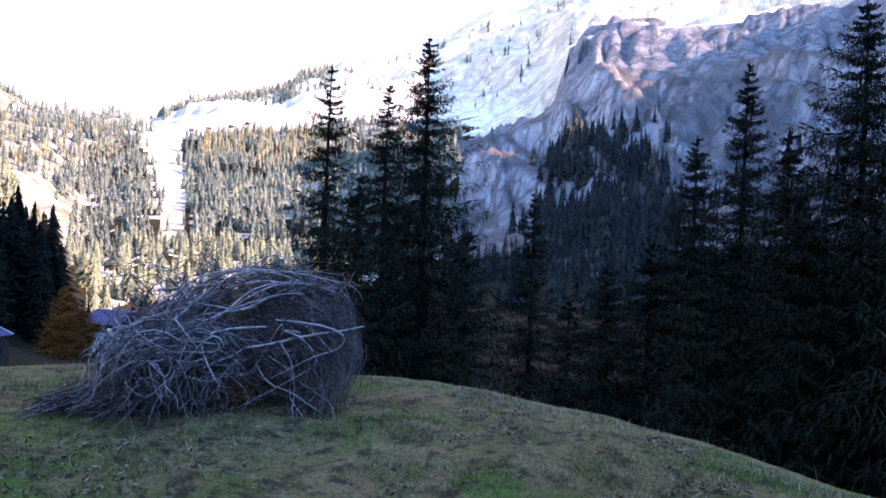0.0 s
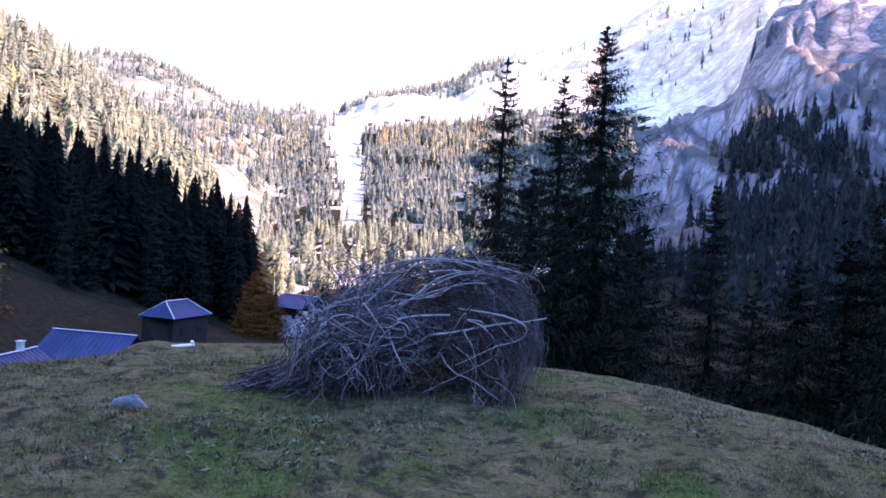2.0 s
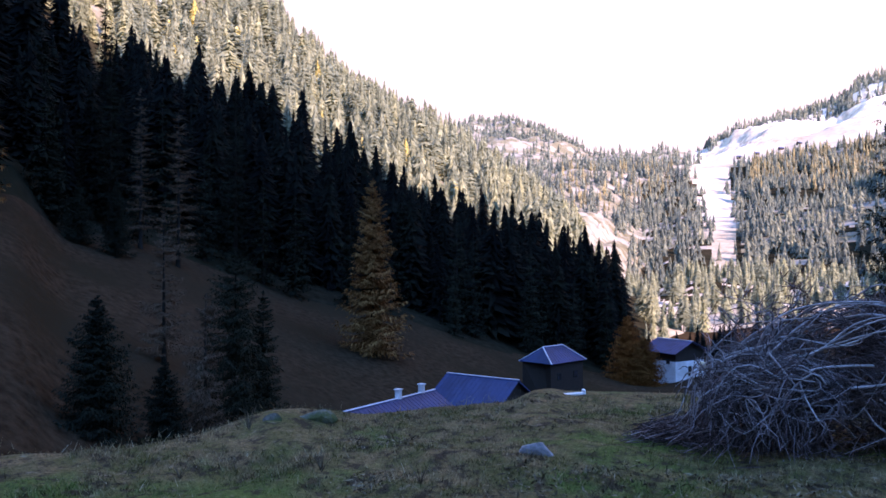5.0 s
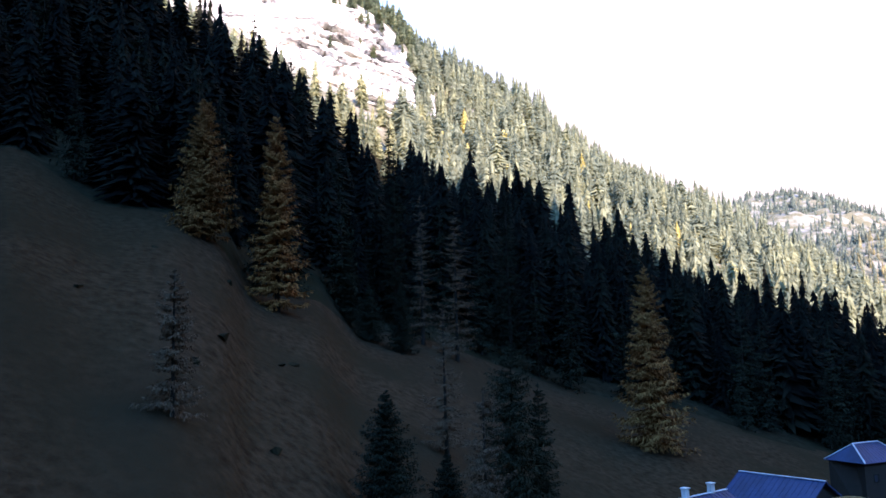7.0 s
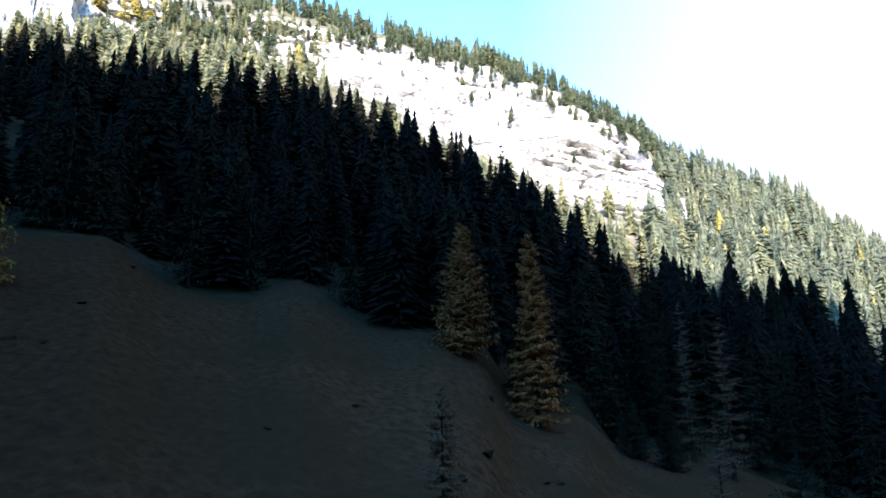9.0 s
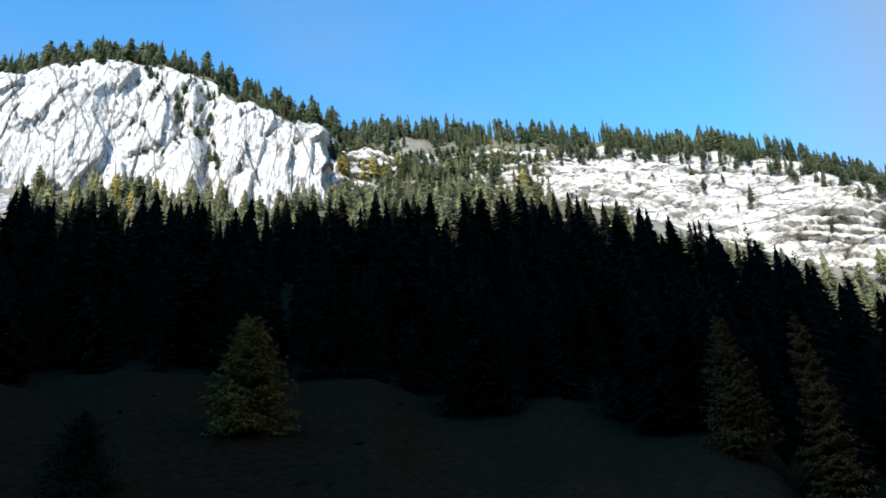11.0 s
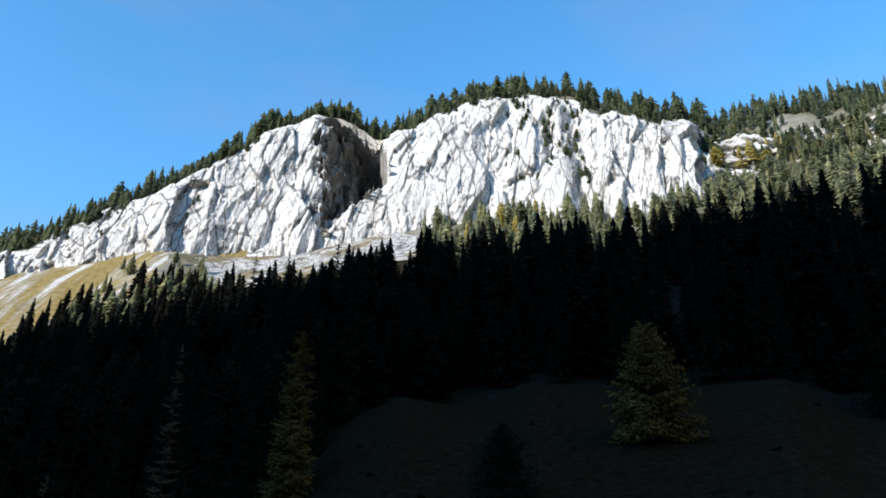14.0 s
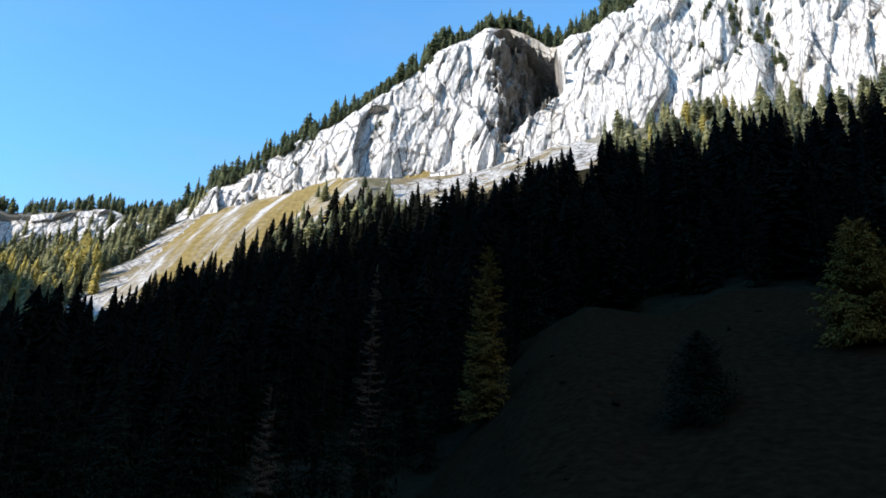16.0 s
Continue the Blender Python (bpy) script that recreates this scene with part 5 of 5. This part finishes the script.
def tuck(q):
    """Keeps sticks above the grass, and all but the low tail within the steep end."""
    q[:, 2] = np.maximum(q[:, 2], 0.015)
    end = -0.80 + 0.09 * rng.normal() - 0.55 * np.clip((0.24 - q[:, 2]) / 0.2, 0, 1)
    q[:, 0] = np.where(q[:, 0] < end, end + (q[:, 0] - end) * 0.38, q[:, 0])
    far_end = 0.80 + 0.10 * rng.normal() + 0.40 * np.clip((q[:, 2] - 0.10) / 0.45, 0, 1)
    q[:, 0] = np.where(q[:, 0] > far_end, far_end + (q[:, 0] - far_end) * 0.4, q[:, 0])
    q[:, 0] = np.minimum(q[:, 0], 1.27 + 0.05 * rng.normal())
    return q


def hollow(q):
    """True inside the two dark hollows, under the arch and low at the far end."""
    x, y, z = np.mean(q, 0)
    arch = ((x - 0.30) / 0.30) ** 2 + ((z - 0.80) / 0.15) ** 2 < 1 and y < 0.25
    foot = ((x - 0.42) / 0.36) ** 2 + ((z - 0.26) / 0.20) ** 2 < 1 and y < -0.25
    side = ((x + 0.45) / 0.25) ** 2 + ((z - 0.62) / 0.09) ** 2 < 1 and y < -0.1
    return arch or foot or side


def arc(p0, p1, p2, n=9, wild=0.012):
    """A bent stick: from p0 to p2, pulled towards p1, with small kinks."""
    t = np.linspace(0, 1, n)[:, None]
    q = (1 - t) ** 2 * np.asarray(p0) + 2 * t * (1 - t) * np.asarray(p1) + t ** 2 * np.asarray(p2)
    for k in (1, 2, 3):
        q = q + rng.normal(size=3) * (2.6 * wild / k ** 0.7) * np.sin(k * 3.1416 * t)
    return tuck(q)


pile = tagged(new("brush_pile"), "heap of dry grey cut branches on the grass", "brush pile")
a = radians(PILE_YAW)
pile.matrix_basis = pose(-PILE_R * math.sin(a), PILE_R * math.cos(a), 0.0, 0, 0, PILE_YAW)
twv, twf, twn = [], [], 0


def add_twig(path, r0, r1, sides=3):
    global twn
    if hollow(path) and rng.random() < 0.88:
        return
    v, f = tube(path, np.linspace(r0, r1, len(path)), sides)
    twv.append(v), twf.append(f + twn)
    twn += len(v)


def shoots(path, n, reach, rad):
    """Side twigs off a bough, bending to the ground."""
    for _ in range(n):
        i = int(rng.integers(1, len(path) - 1))
        p = path[i] + (path[i + 1] - path[i]) * rng.random()
        d = path[i + 1] - path[i]
        d = d / (np.linalg.norm(d) + 1e-9) * 0.7 + rng.normal(size=3) * 0.6
        d /= np.linalg.norm(d)
        L = reach * (0.4 + rng.random())
        t = np.linspace(0, 1, 6)[:, None]
        q = p + d * L * t + np.array([0, 0, -1.0]) * (0.35 * L * t ** 2) + np.cumsum(rng.normal(size=(6, 3)) * 0.018, 0)
        q = tuck(q)
        add_twig(q, rad, rad * 0.35)


def bough(path, r0, r1, mat=None, twigs=5, reach=0.4):
    v, f = tube(path, np.linspace(0.8 * r0, 0.75 * r1, len(path)), 6)
    mesh_object("branch", v, f, [mat or (STICK, DARKSTICK)[int(rng.random() < 0.45)]], None, True, pile)
    shoots(path, twigs, reach, 0.006)


R = rng.random
N = rng.normal
# long boughs that sweep up from the low end over the top
for i in range(24):
    p0 = np.array([-0.95 + 0.5 * R(), -0.75 + 1.1 * R(), 0.35 + 0.4 * R()])
    p2 = np.array([0.05 + 0.75 * R(), p0[1] + N() * 0.2, 0.92 + 0.33 * R()])
    bough(arc(p0, (p0 + p2) / 2 + [-0.1, N() * 0.12, 0.04 + 0.2 * R()], p2, 14, 0.030), 0.007 + 0.012 * R() ** 2, 0.004, twigs=9, reach=0.35)
# the arch over the hollow, with forked tips
for i in range(13):
    p0 = np.array([-0.55 + 0.35 * R(), -0.72 + 0.5 * R(), 0.55 + 0.25 * R()])
    p2 = np.array([0.55 + 0.55 * R(), -0.6 + 0.4 * R(), 1.05 + 0.2 * R()])
    bough(arc(p0, [0.1 + 0.2 * N(), -0.62, 1.18 + 0.12 * R()], p2, 14, 0.028), 0.010 + 0.008 * R(), 0.005, twigs=8, reach=0.3)
# boughs that arch to the far end and hang
for i in range(15):
    p0 = np.array([0.25 + 0.45 * R(), -0.75 + 1.1 * R(), 0.95 + 0.25 * R()])
    p2 = p0 + [0.45 + 0.35 * R(), N() * 0.15, -0.25 - 0.55 * R()]
    bough(arc(p0, p0 + [0.42, 0, 0.16 + 0.1 * R()], p2, 12, 0.026), 0.004 + 0.005 * R() ** 2, 0.002, twigs=11, reach=0.34)
# loops over the front
for i in range(20):
    p0 = np.array([-0.75 + 1.4 * R(), -0.72 - 0.12 * R(), 0.5 + 0.35 * R()])
    p2 = np.array([p0[0] + N() * 0.55, -0.9 - 0.15 * R(), 0.08 + 0.4 * R()])
    bough(arc(p0, (p0 + p2) / 2 + [N() * 0.4, -0.2, 0.12], p2, 16, 0.042), 0.006 + 0.008 * R() ** 2, 0.003, twigs=11, reach=0.35)
# a fan of pale boughs to the low end
for i in range(34):
    p0 = np.array([-0.15 + 0.35 * R(), -0.84 - 0.1 * R(), 0.52 + 0.16 * R()])
    p2 = np.array([-0.65 - 0.4 * R(), -0.78 + 0.2 * N(), 0.08 + 0.55 * R()])
    bough(arc(p0 + N(size=3) * 0.07, (p0 + p2) / 2 + [0.1 * N(), -0.08, 0.10 + 0.08 * N()], p2, 14, 0.044), 0.005 + 0.005 * R(), 0.003, twigs=9, reach=0.35)
# pale forked boughs that stick out to the low end
for z_ in (0.56, 0.62, 0.70, 0.50):
    p2 = np.array([-0.80 + 0.1 * N(), -0.7, z_ + 0.03 * N()])
    bough(arc([0.05, -0.8, z_ - 0.02], [-0.35, -0.86, z_ + 0.08], p2, 14, 0.022), 0.014, 0.006, twigs=7, reach=0.3)
# crossed boughs near the ground
for i in range(16):
    p0 = np.array([-0.95 + 1.6 * R(), -0.9 + 1.5 * R(), 0.05 + 0.3 * R()])
    p2 = p0 + [N() * 0.5, N() * 0.3, N() * 0.12]
    bough(arc(p0, (p0 + p2) / 2 + N(size=3) * 0.1, p2, 12, 0.036), 0.009, 0.004, twigs=8)
for i in range(7):
    p0 = np.array([0.3 + 0.3 * R(), -0.8, 0.35 + 0.2 * R()])
    p2 = np.array([0.65 + 0.35 * R(), -0.9 + 0.1 * N(), 0.02])
    bough(arc(p0, (p0 + p2) / 2 + [0.06, -0.05, 0.05], p2, 8, 0.022), 0.010, 0.004, twigs=6, reach=0.25)
# the straight pole that sticks out, and bare tips against the light
bough(arc([0.25, -0.86, 0.60], [0.75, -0.9, 0.70], [1.27, -0.9, 0.80], 8, 0.004), 0.015, 0.009, STICK, twigs=4, reach=0.2)
for x0, z0 in ((-0.55, 0.70), (-0.42, 0.76), (-0.70, 0.62), (-0.28, 0.84), (-0.1, 0.95), (-0.62, 0.66), (-0.35, 0.8), (0.1, 1.05)):
    p0 = np.array([x0, 0.0, z0])
    bough(arc(p0, p0 + [-0.02, 0.05, 0.2], p0 + [N() * 0.25 - 0.08, 0.1, 0.46 + 0.1 * N()], 12, 0.042), 0.010, 0.003, twigs=10, reach=0.26)
for i in range(5):
    p0 = np.array([-0.45 + 0.3 * R(), 0.1, 0.98 + 0.1 * R()])
    bough(arc(p0, p0 + [0.2, 0, 0.12], p0 + [0.42 + 0.1 * N(), 0, 0.04 + 0.06 * N()], 12, 0.045), 0.008, 0.003, twigs=7, reach=0.2)
cut_end = mesh_object("cut_end", *tube([[-0.83, -0.70, 0.70], [-0.87, -0.71, 0.705]], [0.03, 0.03], 8), [CUT], None, False, pile)
# fine twigs: the far end hangs like a mane, the rest is felted
for i in range(2700):
    p0 = np.array([0.15 + 0.95 * R(), -0.85 + 1.4 * R(), 0.0])
    p0[2] = heap_height(p0[0], p0[1]) * (0.55 + 0.47 * R())
    L = 0.2 + 0.42 * R()
    q = arc(p0, p0 + [0.5 * L, N() * 0.1, 0.2 * L], p0 + [L * (0.5 + 0.4 * R()), N() * 0.12 - 0.05, -L * (0.5 + 0.9 * R())], 6, 0.012)
    add_twig(q, 0.0030, 0.0012)
for i in range(1100):
    p0 = np.array([-0.35 + 0.6 * R(), -0.95 + 0.5 * R(), 0.35 + 0.35 * R()])
    L = 0.3 + 0.4 * R()
    q = arc(p0, p0 + [-0.5 * L, -0.03, L * (0.2 + 0.25 * N())], p0 + [-L * (0.3 + 0.7 * R()), N() * 0.12, -L * (0.3 + 0.6 * N())], 6, 0.022)
    add_twig(q, 0.0034, 0.0014)
for i in range(2300):
    x, y = -0.95 + 1.9 * R(), -0.9 + 1.6 * R()
    z = heap_height(x, y) * (0.03 + 0.78 * R() ** 1.3)
    d = N(size=3) * [1, 0.8, 0.6]
    d *= (0.1 + 0.25 * R()) / np.linalg.norm(d)
    c = np.array([x, y, z])
    add_twig(arc(c - d, c + N(size=3) * 0.08, c + d, 6, 0.014), 0.0042, 0.0018)
# hair-thin ends that stand out of the outline
for i in range(260):
    x, y = -0.7 + 1.9 * R(), -0.5 + 0.9 * R()
    p0 = np.array([x, y, heap_height(x, y) * 0.93])
    L = 0.14 + 0.24 * R()
    add_twig(arc(p0, p0 + [0.3 * L * N(), 0, 0.5 * L], p0 + [L * (0.35 + 0.6 * N()), 0.1 * N(), L * (0.45 + 0.35 * N())], 6, 0.016), 0.0030, 0.0010)
for i in range(520):
    c = np.array([-1.45 + 0.7 * R(), -0.7 + 0.6 * R(), 0.02 + 0.11 * R()])
    d = np.array([0.12 + 0.25 * R(), N() * 0.1, N() * 0.04])
    add_twig(arc(c - d, c + N(size=3) * 0.05, c + d, 5, 0.012), 0.0045, 0.002)
tagged(mesh_object("brushwood", np.concatenate(twv), np.concatenate(twf), [TWIG], None, False, pile), "fine tangled dry twigs", kind="stuff")

# ---- stones and grass ----
MOSSY = two_scale("mossy_stone", (0.07, 0.07, 0.055), (0.22, 0.21, 0.18), (0.06, 0.075, 0.03), 5, 22, 0.95, 0.7, 0.02)
STONE = two_scale("blue_grey_stone", (0.13, 0.13, 0.135), (0.36, 0.36, 0.37), (0.09, 0.088, 0.08), 3, 18, 0.9, 0.7, 0.02)


def stone(name, label, az, r, size, sink, seed, mat=None, z=0.0, turn=0):
    rng_ = np.random.default_rng(seed)
    bm = bmesh.new()
    bmesh.ops.create_icosphere(bm, subdivisions=3, radius=1.0)
    off = rng_.random(3) * 50
    cuts = [(Vector(rng_.normal(size=3)).normalized(), 0.30 + 0.3 * rng_.random()) for _ in range(9)]
    for v in bm.verts:
        for n, d in cuts:
            over_ = v.co.dot(n) - d
            if over_ > 0:
                v.co -= n * over_
        v.co *= 1 + 0.05 * noise.fractal(v.co * 2.2 + Vector(off), 1.0, 2.0, 4)
        v.co = Vector((v.co.x * size[0], v.co.y * size[1], v.co.z * size[2]))
    me = bpy.data.meshes.new(name)
    bm.to_mesh(me)
    bm.free()
    me.materials.append(mat or STONE)
    ob = tagged(new(name, me), label, "stone")
    return place(ob, at(az, r, z + size[2] * sink, turn))


stone("stone", "blue-grey angular stone lying in the grass", 32.55, 6.45, (0.23, 0.15, 0.18), 0.30, 14, None, 0.0, 20)
stone("stone", "low grey stone half sunk at the knoll's edge", 48.2, 7.85, (0.27, 0.17, 0.12), 0.0, 5, MOSSY, 0.06, 40)
stone("stone", "low grey stone half sunk at the knoll's edge", 50.8, 7.8, (0.18, 0.15, 0.13), 0.0, 6, MOSSY, 0.05, 70)
rng = np.random.default_rng(77)
for i in range(26):
    az = 62 + 82 * rng.random()
    x, y, z = (float(c) for c in land(az, F_, 0.25 + 0.65 * rng.random()))
    ob = stone("boulder", "dark mossy boulder on the shaded meadow", 0, 0, (0.35 + 0.5 * rng.random(), 0.3 + 0.4 * rng.random(), 0.22 + 0.22 * rng.random()), 0.2, 500 + i, FLOOR)
    ob.matrix_basis = pose(x, y, z + 0.02, 0, 0, rng.random() * 360)
    tagged(ob, group="boulders on the meadow")

def blade_material():
    """Grass blades that follow the patches of the turf: green, straw and brown, each blade a little apart."""
    m, nt, b = material("grass_blades", 0.9, 0.1)
    geo = nt.nodes.new("ShaderNodeNewGeometry")
    one = geo.outputs["Random Per Island"]
    green = ramp(nt, one, (0.0, (0.043, 0.045, 0.012)), (1.0, (0.146, 0.128, 0.041)))
    straw = ramp(nt, one, (0.0, (0.121, 0.072, 0.031)), (1.0, (0.440, 0.301, 0.163)))
    brown = ramp(nt, one, (0.0, (0.025, 0.017, 0.010)), (1.0, (0.086, 0.055, 0.031)))
    rich = ramp(nt, one, (0.0, (0.025, 0.059, 0.010)), (1.0, (0.086, 0.166, 0.031)))
    col = mix(nt, ramp(nt, noise_node(nt, 2.6, 6, 0.65), (0.44, (0, 0, 0)), (0.58, (1, 1, 1))), green, straw)
    col = mix(nt, ramp(nt, noise_node(nt, 0.55, 4, 0.6), (0.51, (0, 0, 0)), (0.60, (0.9, 0.9, 0.9))), col, rich)
    col = mix(nt, ramp(nt, noise_node(nt, 5.5, 7, 0.7), (0.50, (0, 0, 0)), (0.60, (0.95, 0.95, 0.95))), col, brown)
    nt.links.new(col, b.inputs["Base Color"])
    return m


BLADE = blade_material()


def knoll_z(x, y):
    r = np.hypot(x, y)
    az = np.degrees(np.arctan2(-x, y))
    rc_, zc_ = CREST(az)
    f = r / rc_
    return knoll(r, az)[2] * np.clip((1 - f) * 6, 0.35, 1) + zc_ * np.minimum(f, 1) ** 9


def grass_patch(name, n, az0, az1, lo, hi, tall, wide, seed, mat, label, clump):
    rng_ = np.random.default_rng(seed)
    az = az0 + (az1 - az0) * rng_.random(n)
    rc_, _ = CREST(az)
    r = rc_ * np.sqrt(lo ** 2 + (hi ** 2 - lo ** 2) * rng_.random(n))
    x, y = -r * np.sin(np.radians(az)), r * np.cos(np.radians(az))
    keep = fbm(x, y, 0, 0.5, 3, 201) + 0.5 * fbm(x, y, 0, 2.2, 2, 203) > clump + 0.5 * rng_.normal(size=n)
    x, y = x[keep], y[keep]
    n = len(x)
    z = knoll_z(x, y) - 0.004
    h = tall * (0.4 + 0.9 * rng_.random(n)) * (0.75 + 0.4 * fbm(x, y, 0, 0.8, 2, 207))
    t = rng_.random(n) * 6.283
    lean = rng_.normal(size=(n, 2)) * 0.55
    w = wide * (0.6 + 0.8 * rng_.random(n))
    b0 = np.c_[x + np.cos(t) * w, y + np.sin(t) * w, z]
    b1 = np.c_[x - np.cos(t) * w, y - np.sin(t) * w, z]
    tip = np.c_[x + lean[:, 0] * h, y + lean[:, 1] * h, z + np.abs(h)]
    v = np.stack([b0, b1, tip], 1).reshape(-1, 3)
    return tagged(mesh_object(name, v, np.arange(len(v)).reshape(-1, 3), [mat]), label, "grass", kind="stuff")


grass_patch("grass", 150000, -33, 72, 0.38, 1.02, 0.028, 0.0035, 61, BLADE, "short grazed autumn grass, green and straw", -0.1)
grass_patch("grass_tuft", 60000, -33, 72, 0.4, 1.0, 0.062, 0.004, 64, BLADE, "uneven tufts of longer autumn grass", 0.42)
LITTER = island_colour("dead_leaves", (0.04, 0.03, 0.018), (0.10, 0.075, 0.045), (0.24, 0.19, 0.12), per_object=False)
rng = np.random.default_rng(901)
n_ = 26000
az_ = -33 + 105 * rng.random(n_)
r_ = CREST(az_)[0] * np.sqrt(0.16 + 0.8 * rng.random(n_))
xy = np.c_[-r_ * np.sin(np.radians(az_)), r_ * np.cos(np.radians(az_))]
xy = xy[fbm(xy[:, 0], xy[:, 1], 0, 0.7, 4, 231) + 0.4 * fbm(xy[:, 0], xy[:, 1], 0, 2.5, 2, 233) > 0.42]
n_ = len(xy)
p0 = np.c_[xy, knoll_z(xy[:, 0], xy[:, 1]) + 0.012 + 0.015 * rng.random(n_)]
d = rng.normal(size=(n_, 3)) * [0.018, 0.018, 0.010]
v_, f_ = fins(p0 - d, p0 + d, 0.010 + 0.012 * rng.random(n_), np.array([0.1, 0.2, 1.0]) + rng.normal(size=(n_, 3)) * 0.4)
tagged(mesh_object("leaf_litter", v_, f_, [LITTER]), "dark dead leaves and stalks strewn in the grass", "leaves", kind="stuff")
STRAW = island_colour("straw_stalks", (0.20, 0.16, 0.08), (0.32, 0.26, 0.15), (0.42, 0.36, 0.24), per_object=False)
grass_patch("straw_grass", 7000, -33, 72, 0.5, 1.05, 0.085, 0.0022, 62, STRAW, "thin pale straw stalks in the grass", 0.25)
grass_patch("straw_grass", 5200, -33, 12, 0.94, 1.02, 0.06, 0.0024, 63, STRAW, "pale dry grass along the knoll's edge", -0.3)

# ---- small things on the knoll and far up the run ----
WHITE = two_scale("white_painted_board", (0.66, 0.66, 0.64), (0.8, 0.8, 0.78), (0.6, 0.59, 0.55), 3, 20, 0.7, 0.3, 0.005)
board = tagged(new("white_board"), "white board lying tilted on the grassy mound", "board")
part("plank", box((0.26, 0.08, 0.025), (0, 0, 0.0125), 0.006), WHITE, board)
part("batten", box((0.035, 0.08, 0.035), (0.11, 0, 0.0425), 0.006), WHITE, board)
board.matrix_basis = at(29.4, 9.75, -0.03, 40) @ pose(0, 0, 0, 0, -4, 0)

WEED = island_colour("dry_weed", (0.05, 0.035, 0.022), (0.11, 0.08, 0.05), (0.18, 0.135, 0.085), per_object=False)


def weed(az, r, height, seed):
    """A dried weed: a few stiff forked stalks."""
    g = np.random.default_rng(seed)
    V, F, n = [], [], 0
    for i in range(14):
        t = np.linspace(0, 1, 5)[:, None]
        d = np.array([g.normal() * 0.3, g.normal() * 0.3, 1.0]) * height * (0.5 + 0.6 * g.random())
        v, f = tube(t * d + t ** 2 * g.normal(size=3) * 0.03, np.linspace(0.004, 0.0018, 5), 3)
        V.append(v), F.append(f + n)
        n += len(v)
    ob = tagged(mesh_object("dry_weed", np.concatenate(V), np.concatenate(F), [WEED]), "small dried brown weed standing in the grass", "weed")
    a = radians(az)
    x, y = -r * math.sin(a), r * math.cos(a)
    return place(ob, pose(x, y, float(knoll_z(np.array([x]), np.array([y]))[0]) - 0.005))


weed(47.5, 6.25, 0.17, 5)
weed(40.7, 5.6, 0.13, 6)
weed(52.3, 7.7, 0.2, 7)
weed(56.9, 6.4, 0.1, 8)
for az, f, turn in ((17.7, 0.02, 10), (15.1, 0.03, 50), (16.6, 0.02, 30), (14.0, 0.05, 70)):
    x, y, z = (float(c) for c in land(az, H_, f))
    hut = house("mountain_hut", "small brown wooden hut on the sunlit pasture", pose(x, y, z, 0, 0, turn), 9.0, 7.0, 3.0, 2.4, windows=False)
    tagged(hut, group="huts on the far pasture")
